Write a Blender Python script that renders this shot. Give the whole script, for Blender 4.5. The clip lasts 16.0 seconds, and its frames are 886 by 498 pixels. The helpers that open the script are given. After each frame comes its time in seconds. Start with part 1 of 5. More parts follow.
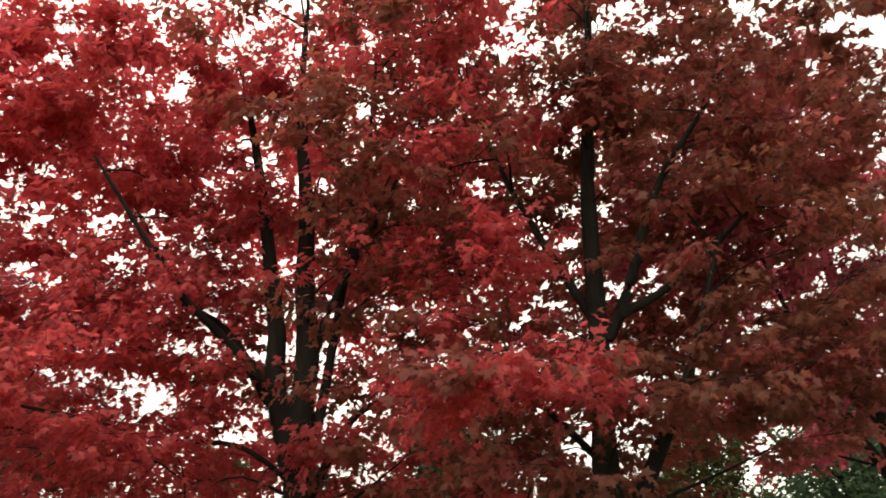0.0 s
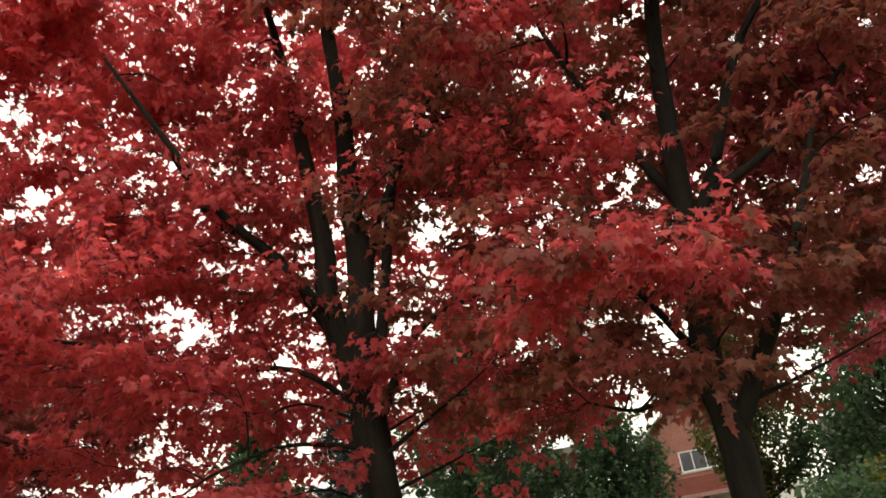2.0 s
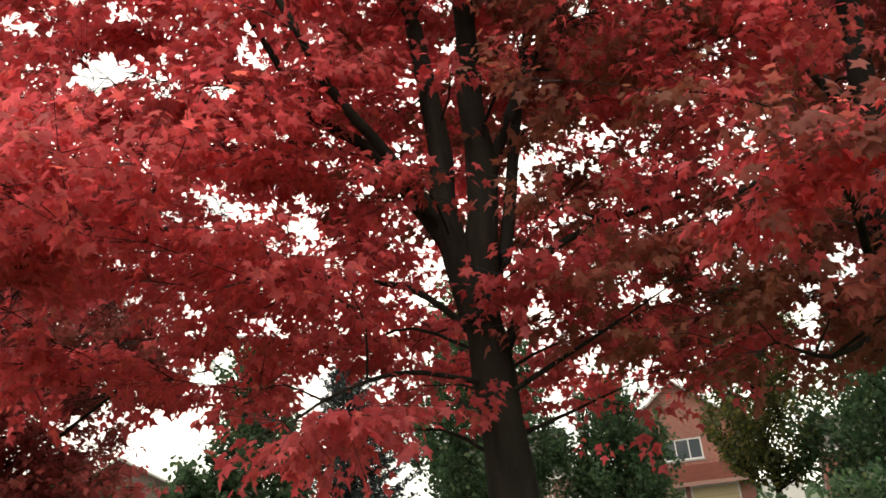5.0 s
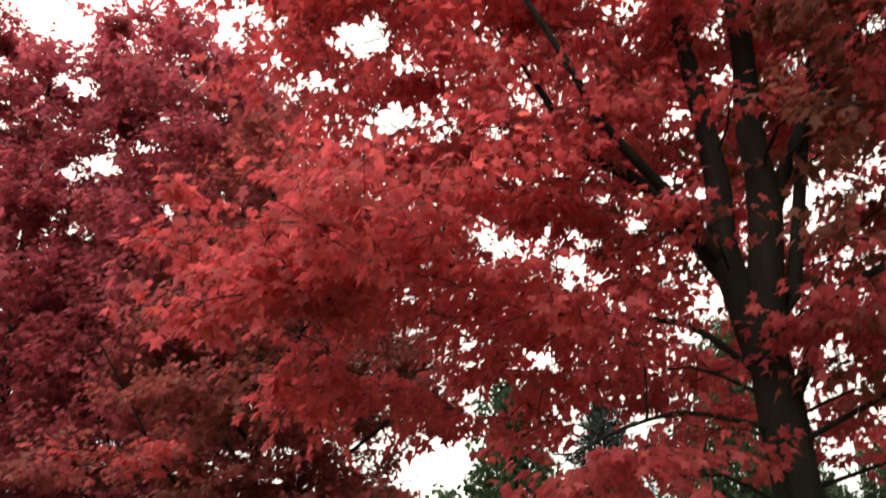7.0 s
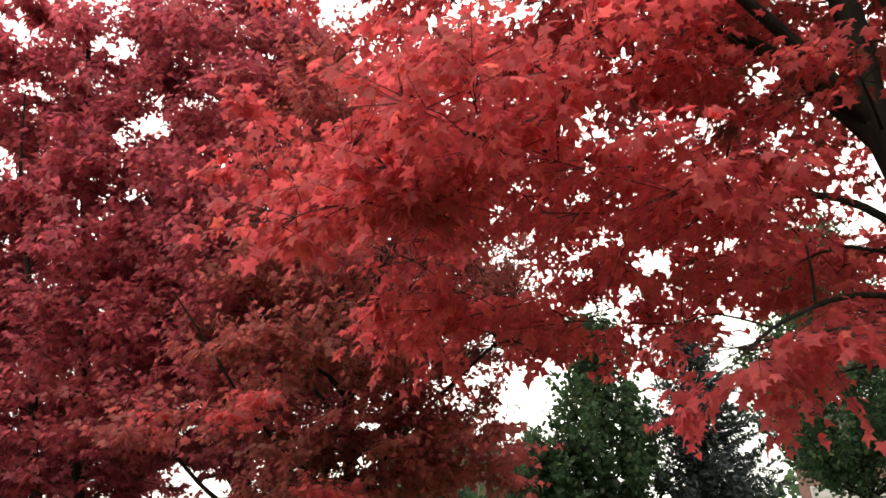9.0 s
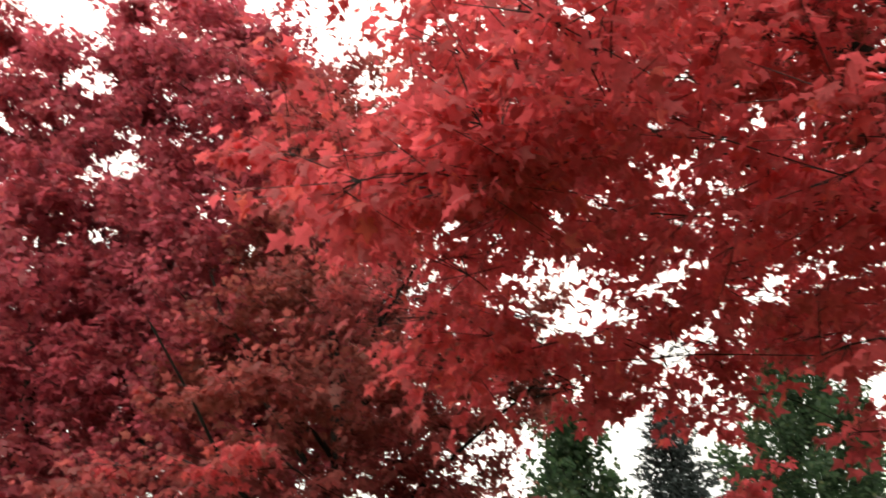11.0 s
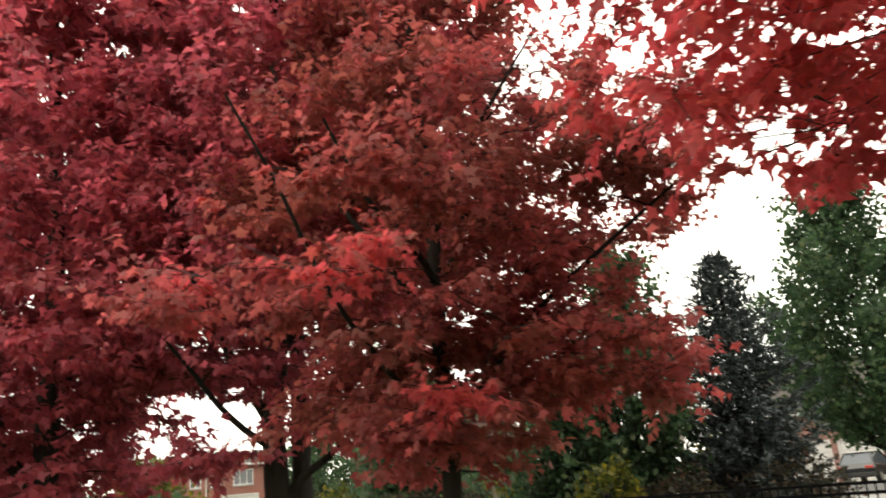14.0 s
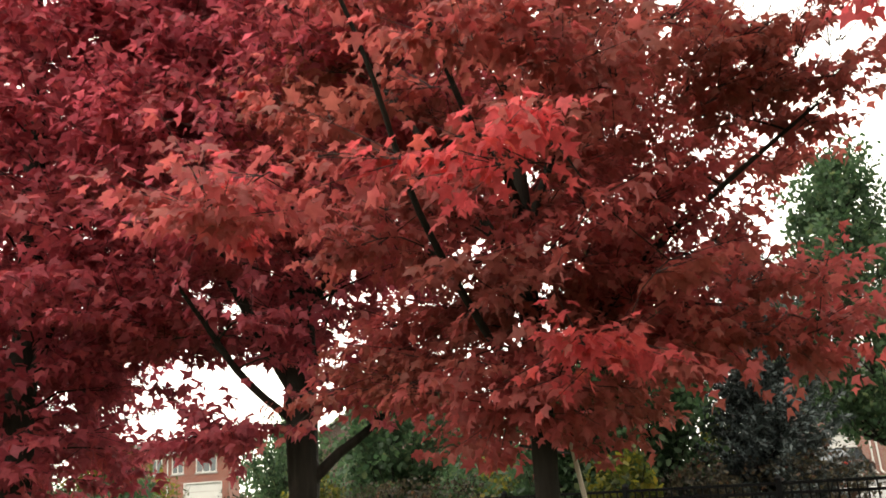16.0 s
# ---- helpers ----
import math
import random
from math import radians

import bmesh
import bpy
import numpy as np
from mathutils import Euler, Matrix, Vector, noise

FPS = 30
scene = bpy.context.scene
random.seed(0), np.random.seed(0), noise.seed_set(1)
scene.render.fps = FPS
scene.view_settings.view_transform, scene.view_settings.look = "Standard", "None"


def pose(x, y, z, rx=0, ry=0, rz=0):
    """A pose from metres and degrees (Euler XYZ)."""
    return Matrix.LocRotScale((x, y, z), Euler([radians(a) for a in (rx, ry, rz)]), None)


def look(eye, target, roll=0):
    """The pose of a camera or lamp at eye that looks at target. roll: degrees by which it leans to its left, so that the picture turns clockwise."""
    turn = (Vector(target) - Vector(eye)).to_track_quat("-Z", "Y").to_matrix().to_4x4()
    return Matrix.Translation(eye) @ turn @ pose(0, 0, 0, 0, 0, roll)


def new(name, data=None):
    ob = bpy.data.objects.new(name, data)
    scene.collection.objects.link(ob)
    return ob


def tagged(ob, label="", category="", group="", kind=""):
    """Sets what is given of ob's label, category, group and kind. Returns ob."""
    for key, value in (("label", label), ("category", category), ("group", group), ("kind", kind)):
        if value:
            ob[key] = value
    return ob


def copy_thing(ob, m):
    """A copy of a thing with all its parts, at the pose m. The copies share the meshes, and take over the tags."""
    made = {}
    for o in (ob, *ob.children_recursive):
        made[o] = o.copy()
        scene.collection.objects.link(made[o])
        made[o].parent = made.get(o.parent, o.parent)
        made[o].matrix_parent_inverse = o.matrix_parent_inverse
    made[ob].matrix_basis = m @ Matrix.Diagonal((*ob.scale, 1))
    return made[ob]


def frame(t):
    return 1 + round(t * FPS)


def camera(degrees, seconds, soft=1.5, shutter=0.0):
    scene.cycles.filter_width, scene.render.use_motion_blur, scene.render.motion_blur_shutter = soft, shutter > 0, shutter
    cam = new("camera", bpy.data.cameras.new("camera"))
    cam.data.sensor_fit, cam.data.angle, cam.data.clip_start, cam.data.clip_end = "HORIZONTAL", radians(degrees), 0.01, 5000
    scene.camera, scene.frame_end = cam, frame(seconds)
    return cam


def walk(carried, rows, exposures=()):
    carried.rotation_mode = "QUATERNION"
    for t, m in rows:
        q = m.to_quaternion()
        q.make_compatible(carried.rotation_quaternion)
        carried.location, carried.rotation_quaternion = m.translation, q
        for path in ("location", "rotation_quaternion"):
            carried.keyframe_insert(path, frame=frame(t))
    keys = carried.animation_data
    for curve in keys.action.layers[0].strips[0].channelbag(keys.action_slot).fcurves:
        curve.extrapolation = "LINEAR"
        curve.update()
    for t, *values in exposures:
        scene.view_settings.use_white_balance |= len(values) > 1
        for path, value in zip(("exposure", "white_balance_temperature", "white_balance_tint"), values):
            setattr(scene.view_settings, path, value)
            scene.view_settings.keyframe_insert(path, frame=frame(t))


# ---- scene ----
cam = camera(56.4, 16.0, soft=1.65, shutter=0.3)
SKY = 2.5
PATH = [
    (0, (-0.144, 0.045, 1.489), (-0.06, 1.863, 2.319), -5.9),
    (0.5, (-0.146, 0.109, 1.46), (-0.199, 1.94, 2.262), -6.1),
    (1, (-0.23, 0.269, 1.448), (-0.367, 2.112, 2.212), -6.1),
    (1.5, (-0.453, 0.521, 1.525), (-0.548, 2.378, 2.264), -8.1),
    (2, (-0.654, 0.837, 1.507), (-0.585, 2.711, 2.204), -10.2),
    (2.5, (-0.82, 1.155, 1.453), (-0.704, 3.037, 2.118), -8.9),
    (3, (-1.033, 1.342, 1.428), (-0.871, 3.231, 2.066), -7.9),
    (3.2, (-1.144, 1.469, 1.422), (-0.955, 3.355, 2.06), -8.6),
    (5.3, (-1.729, 1.845, 1.527), (-1.666, 3.736, 2.175), -5.3),
    (5.5, (-1.728, 1.848, 1.527), (-1.768, 3.726, 2.215), -5.1),
    (6, (-1.753, 1.763, 1.515), (-1.929, 3.588, 2.314), -4.2),
    (6.5, (-1.825, 1.753, 1.517), (-2.146, 3.505, 2.428), -0.3),
    (7, (-1.868, 1.801, 1.514), (-2.341, 3.59, 2.274), -0.2),
    (7.5, (-1.935, 1.871, 1.499), (-2.462, 3.709, 2.085), -2.1),
    (8, (-1.998, 2.036, 1.51), (-2.506, 3.869, 2.128), -3.4),
    (8.5, (-2.139, 2.18, 1.519), (-2.725, 3.975, 2.178), -4.4),
    (8.7, (-2.223, 2.224, 1.507), (-2.837, 4.013, 2.156), -4.8),
    (10.8, (-3.11, 3.002, 1.465), (-3.519, 4.795, 2.251), -3.8),
    (11, (-3.159, 3.035, 1.473), (-3.62, 4.79, 2.313), -3.7),
    (11.5, (-3.249, 3.145, 1.48), (-3.857, 4.819, 2.39), -2.6),
    (12, (-3.317, 3.26, 1.446), (-3.909, 5.02, 2.188), -2.6),
    (12.5, (-3.501, 3.407, 1.401), (-4.022, 5.247, 1.987), -3.6),
    (13, (-3.733, 3.608, 1.359), (-4.159, 5.491, 1.881), -3.2),
    (13.5, (-4.002, 3.891, 1.38), (-4.424, 5.779, 1.887), -3.4),
    (14, (-4.376, 4.084, 1.385), (-4.88, 5.936, 1.948), -5.0),
    (14.5, (-4.682, 4.187, 1.344), (-5.343, 5.96, 1.992), -3.9),
    (15, (-4.993, 4.415, 1.351), (-5.677, 6.172, 2.017), -1.8),
    (15.5, (-5.294, 4.78, 1.336), (-5.775, 6.62, 1.955), -3.0),
    (16, (-5.423, 5.058, 1.395), (-5.848, 6.936, 1.933), -4.2),
]
LIGHTNESS = [(t, stops, kelvin, 9) for t, stops, kelvin in (
    (0.0, -0.55, 7700), (3.2, -0.46, 7900), (5.3, -0.34, 7500), (6.0, -0.34, 7400), (7.5, -0.52, 7400), (8.7, -0.25, 7400), (10.8, -0.22, 7400), (11.2, -0.40, 7400),
    (11.8, -0.74, 7500), (12.2, -0.60, 7700), (12.7, -0.14, 7900), (13.5, -0.08, 7800), (14.5, -0.02, 7500), (16.0, 0.24, 7600))]
walk(cam, [(t, look(eye, target, roll)) for t, eye, target, roll in PATH], LIGHTNESS)

# ---- sky, sun, exposure ----
world = bpy.data.worlds.new("overcast_sky")
scene.world = world
world.use_nodes = True
wn, wl = world.node_tree.nodes, world.node_tree.links
wn.clear()
sky = wn.new("ShaderNodeTexSky")
sky.sky_type = "NISHITA"
sky.sun_disc = False
sky.sun_elevation, sky.sun_rotation = radians(42), radians(215)
sky_gain = wn.new("ShaderNodeVectorMath")
sky_gain.operation = "SCALE"
sky_gain.inputs[3].default_value = 0.10
wl.new(sky.outputs[0], sky_gain.inputs[0])
wc = wn.new("ShaderNodeTexCoord")
wm = wn.new("ShaderNodeMapping")
wm.inputs["Scale"].default_value = (1.0, 1.0, 2.6)
wl.new(wc.outputs["Generated"], wm.inputs[0])
cloud = wn.new("ShaderNodeTexNoise")
cloud.inputs["Scale"].default_value = 2.3
cloud.inputs["Detail"].default_value = 5.0
wl.new(wm.outputs[0], cloud.inputs["Vector"])
cover = wn.new("ShaderNodeValToRGB")
cover.color_ramp.elements[0].position, cover.color_ramp.elements[0].color = 0.36, (0.70, 0.73, 0.76, 1)
cover.color_ramp.elements[1].position, cover.color_ramp.elements[1].color = 0.56, (1.12, 1.12, 1.10, 1)
wl.new(cloud.outputs["Fac"], cover.inputs[0])
sky_mix = wn.new("ShaderNodeMix")
sky_mix.data_type = "RGBA"
sky_mix.inputs[0].default_value = 0.86
wl.new(sky_gain.outputs[0], sky_mix.inputs[6])
wl.new(cover.outputs[0], sky_mix.inputs[7])
wb = wn.new("ShaderNodeBackground")
wb.inputs["Strength"].default_value = SKY
# an overcast sky is about three times as bright overhead as at the horizon
height = wn.new("ShaderNodeSeparateXYZ")
wl.new(wc.outputs["Generated"], height.inputs[0])
rise = wn.new("ShaderNodeMapRange")
rise.inputs["To Min"].default_value, rise.inputs["To Max"].default_value = 0.95, 1.6
wl.new(height.outputs["Z"], rise.inputs["Value"])
dome = wn.new("ShaderNodeVectorMath")
dome.operation = "SCALE"
wl.new(sky_mix.outputs[2], dome.inputs[0])
wl.new(rise.outputs[0], dome.inputs[3])
wl.new(dome.outputs[0], wb.inputs[0])
wl.new(wb.outputs[0], wn.new("ShaderNodeOutputWorld").inputs[0])

sun = new("sun", bpy.data.lights.new("sun", "SUN"))
sun.data.energy, sun.data.angle, sun.data.color = 0.8, radians(40), (1.0, 0.95, 0.88)
sun.matrix_world = look((-6, -9, 10), (0, 0, 0))


# ---- materials ----
def material(name, rough=0.7, metal=0.0):
    mat = bpy.data.materials.new(name)
    mat.use_nodes = True
    n, l = mat.node_tree.nodes, mat.node_tree.links
    b = n["Principled BSDF"]
    b.inputs["Roughness"].default_value, b.inputs["Metallic"].default_value = rough, metal
    return mat, n, l, b


def ramp(n, l, source, stops):
    r = n.new("ShaderNodeValToRGB")
    e = r.color_ramp.elements
    while len(e) < len(stops):
        e.new(0.5)
    for k, (p, c) in enumerate(stops):
        e[k].position, e[k].color = p, (*c, 1)
    l.new(source, r.inputs[0])
    return r.outputs[0]


def noisy(n, l, scale, detail=4.0, stretch=(1, 1, 1), rough=0.6):
    c = n.new("ShaderNodeTexCoord")
    m = n.new("ShaderNodeMapping")
    m.inputs["Scale"].default_value = stretch
    l.new(c.outputs["Object"], m.inputs[0])
    t = n.new("ShaderNodeTexNoise")
    t.inputs["Scale"].default_value, t.inputs["Detail"].default_value, t.inputs["Roughness"].default_value = scale, detail, rough
    l.new(m.outputs[0], t.inputs["Vector"])
    return t.outputs["Fac"]


def bump(n, l, b, source, strength, dist=0.01):
    p = n.new("ShaderNodeBump")
    p.inputs["Strength"].default_value, p.inputs["Distance"].default_value = strength, dist
    l.new(source, p.inputs["Height"])
    l.new(p.outputs[0], b.inputs["Normal"])


def mixed(n, l, a, c, fac, kind="MIX"):
    m = n.new("ShaderNodeMix")
    m.data_type, m.blend_type = "RGBA", kind
    for k, v in ((0, fac), (6, a), (7, c)):
        if isinstance(v, (int, float)):
            m.inputs[k].default_value = v
        elif isinstance(v, tuple):
            m.inputs[k].default_value = (*v, 1)
        else:
            l.new(v, m.inputs[k])
    return m.outputs[2]


def plain(name, colour, rough=0.7, metal=0.0, scale=6.0, spread=0.18, relief=0.15, stretch=(1, 1, 1)):
    """A surface of one colour with two scales of wear."""
    mat, n, l, b = material(name, rough, metal)
    dark = tuple(v * (1 - spread) for v in colour)
    light = tuple(min(1, v * (1 + spread)) for v in colour)
    big = ramp(n, l, noisy(n, l, scale * 0.15, 3, stretch), [(0.3, dark), (0.7, light)])
    fine = ramp(n, l, noisy(n, l, scale * 4, 5, stretch), [(0.3, (0.8, 0.8, 0.8)), (0.7, (1, 1, 1))])
    l.new(mixed(n, l, big, fine, 1.0, "MULTIPLY"), b.inputs["Base Color"])
    bump(n, l, b, noisy(n, l, scale * 6, 4, stretch), relief)
    return mat


def leaf_material(name, stops, through_gain=1.95, rough=0.55, share=0.55, gloss=0.35, turning=None, turned=0.5):
    """A leaf blade that lets light through; each leaf has its own tint. turning: the colour of the boughs that turn late, on the share `turned` of the crown."""
    mat, n, l, b = material(name, rough)
    g = n.new("ShaderNodeNewGeometry")
    i = n.new("ShaderNodeObjectInfo")
    add = n.new("ShaderNodeMath")
    l.new(g.outputs["Random Per Island"], add.inputs[0])
    l.new(i.outputs["Random"], add.inputs[1])
    whole = n.new("ShaderNodeMath")
    whole.operation = "FRACT"
    l.new(add.outputs[0], whole.inputs[0])
    col = ramp(n, l, whole.outputs[0], stops)
    if turning:
        late = ramp(n, l, noisy(n, l, 0.95, 3, (1, 1, 1.7), 0.55), [(max(0.0, 0.92 - turned), (0, 0, 0)), (1.06 - turned, (1, 1, 1))])
        col = mixed(n, l, col, turning, late)
    shade = ramp(n, l, noisy(n, l, 0.55, 2), [(0.3, (0.80, 0.83, 0.86)), (0.7, (1.08, 1.07, 1.07))])
    col = mixed(n, l, col, shade, 1.0, "MULTIPLY")
    veins = ramp(n, l, noisy(n, l, 38.0, 3), [(0.3, (0.80, 0.78, 0.78)), (0.7, (1.12, 1.14, 1.14))])
    col = mixed(n, l, col, veins, 1.0, "MULTIPLY")
    l.new(col, b.inputs["Base Color"])
    b.inputs["Specular IOR Level"].default_value = gloss
    tr = n.new("ShaderNodeBsdfTranslucent")
    l.new(mixed(n, l, col, (through_gain,) * 3, 1.0, "MULTIPLY"), tr.inputs["Color"])
    ms = n.new("ShaderNodeMixShader")
    ms.inputs[0].default_value = share
    out = n["Material Output"]
    l.new(b.outputs[0], ms.inputs[1])
    l.new(tr.outputs[0], ms.inputs[2])
    l.new(ms.outputs[0], out.inputs["Surface"])
    return mat


SCARLET = leaf_material("leaf_scarlet", [(0.0, (0.35, 0.054, 0.056)), (0.35, (0.42, 0.059, 0.070)), (0.75, (0.48, 0.071, 0.081)), (0.97, (0.50, 0.082, 0.077)), (1.0, (0.51, 0.100, 0.074))], turning=(0.32, 0.064, 0.052), turned=0.34)
RUSSET = leaf_material("leaf_russet", [(0.0, (0.195, 0.050, 0.038)), (0.4, (0.235, 0.054, 0.044)), (0.78, (0.29, 0.058, 0.052)), (1.0, (0.32, 0.066, 0.052))], turning=(0.175, 0.056, 0.034), turned=0.52)
CRIMSON = leaf_material("leaf_crimson", [(0.0, (0.265, 0.049, 0.066)), (0.4, (0.31, 0.055, 0.078)), (0.8, (0.38, 0.070, 0.091)), (1.0, (0.40, 0.078, 0.085))], turning=(0.285, 0.063, 0.064), turned=0.36)
EMBER = leaf_material("leaf_ember", [(0.0, (0.245, 0.052, 0.050)), (0.4, (0.285, 0.056, 0.058)), (0.8, (0.345, 0.065, 0.067)), (1.0, (0.37, 0.078, 0.068))], turning=(0.225, 0.060, 0.047), turned=0.48)
GREEN = leaf_material("leaf_green", [(0.0, (0.024, 0.050, 0.024)), (0.5, (0.038, 0.078, 0.034)), (0.9, (0.060, 0.104, 0.044)), (1.0, (0.10, 0.12, 0.05))], 1.4)
YELLOW = leaf_material("leaf_yellow_green", [(0.0, (0.03, 0.045, 0.01)), (0.5, (0.08, 0.09, 0.014)), (1.0, (0.19, 0.15, 0.02))], 1.2)
NEEDLE = leaf_material("spruce_needles", [(0.0, (0.018, 0.026, 0.024)), (0.6, (0.040, 0.054, 0.053)), (1.0, (0.12, 0.15, 0.15))], 1.0, share=0.15)


def bark_material(name, dark, light):
    mat, n, l, b = material(name, 0.9)
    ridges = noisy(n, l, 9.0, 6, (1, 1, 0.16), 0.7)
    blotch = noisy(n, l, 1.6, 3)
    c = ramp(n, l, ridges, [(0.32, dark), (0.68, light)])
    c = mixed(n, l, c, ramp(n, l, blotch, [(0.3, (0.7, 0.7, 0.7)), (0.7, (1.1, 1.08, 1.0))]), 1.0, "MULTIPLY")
    l.new(c, b.inputs["Base Color"])
    b.inputs["Specular IOR Level"].default_value = 0.15
    bump(n, l, b, ridges, 0.8, 0.03)
    return mat


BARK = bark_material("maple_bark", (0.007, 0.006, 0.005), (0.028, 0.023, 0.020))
TWIG = plain("twig_bark", (0.022, 0.013, 0.013), 0.85)
PALE_BARK = bark_material("pale_bark", (0.22, 0.20, 0.18), (0.45, 0.42, 0.39))
GRASS = plain("lawn", (0.05, 0.075, 0.025), 0.95, scale=1.5, spread=0.4, relief=0.6)
ASPHALT = plain("asphalt", (0.20, 0.20, 0.195), 0.95, scale=3.0, relief=0.5)
TARMAC = plain("tarmac", (0.06, 0.06, 0.058), 0.95, scale=3.0, relief=0.5)
CONCRETE = plain("concrete", (0.26, 0.25, 0.235), 0.9, scale=2.0)
IRON = plain("black_painted_steel", (0.004, 0.004, 0.0045), 0.7, 0.0)
IRON.node_tree.nodes["Principled BSDF"].inputs["Specular IOR Level"].default_value = 0.06
WHITE = plain("white_paint", (0.55, 0.54, 0.52), 0.55, spread=0.06)
CREAM = plain("cream_paint", (0.46, 0.36, 0.21), 0.6, spread=0.06)
GREYWALL = plain("grey_siding", (0.16, 0.165, 0.17), 0.8, spread=0.08)
SHINGLE = plain("brown_grey_shingles", (0.055, 0.048, 0.043), 0.95, scale=8.0, stretch=(1, 1, 3))
REDBAND = plain("reddish_band", (0.14, 0.04, 0.028), 0.95, scale=8.0, stretch=(1, 1, 3))
GALVAN = plain("galvanised_steel", (0.42, 0.43, 0.44), 0.5, 0.6)
STAKEWOOD = plain("weathered_stake", (0.42, 0.36, 0.29), 0.85, stretch=(1, 1, 0.2))


def brick_material(name, a, c, mortar):
    mat, n, l, b = material(name, 0.88)
    t = n.new("ShaderNodeTexCoord")
    k = n.new("ShaderNodeTexBrick")
    m = n.new("ShaderNodeMapping")
    m.inputs["Rotation"].default_value = (radians(90), 0, 0)
    l.new(t.outputs["Object"], m.inputs[0])
    l.new(m.outputs[0], k.inputs["Vector"])
    k.inputs["Scale"].default_value = 1.0
    k.inputs["Brick Width"].default_value, k.inputs["Row Height"].default_value, k.inputs["Mortar Size"].default_value = 0.225, 0.075, 0.008
    for q, v in (("Color1", a), ("Color2", c), ("Mortar", mortar)):
        k.inputs[q].default_value = (*v, 1)
    w = ramp(n, l, noisy(n, l, 0.8, 4), [(0.3, (0.8, 0.8, 0.8)), (0.7, (1.08, 1.05, 1.02))])
    l.new(mixed(n, l, k.outputs["Color"], w, 1.0, "MULTIPLY"), b.inputs["Base Color"])
    bump(n, l, b, k.outputs["Fac"], -0.3)
    return mat


BRICK = brick_material("red_brick", (0.19, 0.05, 0.034), (0.23, 0.065, 0.045), (0.22, 0.18, 0.16))
BRICK_PINK = brick_material("pinkish_brick", (0.20, 0.085, 0.068), (0.24, 0.105, 0.085), (0.25, 0.21, 0.19))
BRICK_BROWN = brick_material("brown_brick", (0.085, 0.05, 0.04), (0.11, 0.062, 0.05), (0.15, 0.13, 0.12))
glass_mat, gn, gl, gb = material("window_glass", 0.05)
gb.inputs["Base Color"].default_value = (0.05, 0.06, 0.07, 1)
gb.inputs["Specular IOR Level"].default_value = 0.8
GLASS = glass_mat
paint_mat, pn, pl, pb = material("dark_car_paint", 0.25, 0.4)
pb.inputs["Base Color"].default_value = (0.02, 0.022, 0.024, 1)
pb.inputs["Coat Weight"].default_value = 0.7
CARPAINT = paint_mat
RUBBER = plain("tyre_rubber", (0.02, 0.02, 0.02), 0.9)
lamp_mat, ln, ll, lb = material("frosted_lamp_globe", 0.35)
lb.inputs["Base Color"].default_value = (0.85, 0.84, 0.80, 1)
LAMPGLASS = lamp_mat


# ---- mesh helpers ----
def link_mesh(name, mesh, mat, parent=None, label=""):
    if mat:
        mesh.materials.append(mat)
    ob = new(name, mesh)
    if parent:
        ob.parent = parent
    if label:
        ob["label"] = label
    return ob


def part(name, bm, mat, parent=None, label="", smooth=False):
    me = bpy.data.meshes.new(name)
    bm.to_mesh(me)
    bm.free()
    if smooth:
        for p in me.polygons:
            p.use_smooth = True
    return link_mesh(name, me, mat, parent, label)


def array_mesh(name, verts, tris, mat, parent=None, label="", smooth=False):
    """One mesh from arrays of corners and triangles (or quads)."""
    me = bpy.data.meshes.new(name)
    k = tris.shape[1]
    me.vertices.add(len(verts))
    me.vertices.foreach_set("co", verts.astype(np.float32).ravel())
    me.loops.add(tris.size)
    me.loops.foreach_set("vertex_index", tris.astype(np.int32).ravel())
    me.polygons.add(len(tris))
    me.polygons.foreach_set("loop_start", np.arange(0, tris.size, k, dtype=np.int32))
    if smooth:
        me.polygons.foreach_set("use_smooth", np.ones(len(tris), dtype=bool))
    me.update(calc_edges=True)
    return link_mesh(name, me, mat, parent, label)


def box(bm, x0, y0, z0, x1, y1, z1, bevel=0.0):
    made = bmesh.ops.create_cube(bm, size=1.0)["verts"]
    bmesh.ops.scale(bm, vec=(x1 - x0, y1 - y0, z1 - z0), verts=made)
    bmesh.ops.translate(bm, vec=((x0 + x1) / 2, (y0 + y1) / 2, (z0 + z1) / 2), verts=made)
    if bevel:
        edges = {e for v in made for e in v.link_edges}
        bmesh.ops.bevel(bm, geom=list(edges), offset=bevel, segments=1, affect="EDGES")


def block(name, size, mat, parent=None, bevel=0.0, label=""):
    bm = bmesh.new()
    box(bm, *size, bevel=bevel)
    return part(name, bm, mat, parent, label)


def rod(bm, a, c, r0, r1, sides=8):
    a, c = Vector(a), Vector(c)
    d = c - a
    m = Matrix.Translation((a + c) / 2) @ d.to_track_quat("Z", "Y").to_matrix().to_4x4()
    bmesh.ops.create_cone(bm, cap_ends=True, segments=sides, radius1=r0, radius2=r1, depth=d.length, matrix=m)


def empty(name, m=None, **tags):
    ob = new(name)
    if m is not None:
        ob.matrix_world = m
    return tagged(ob, **tags)


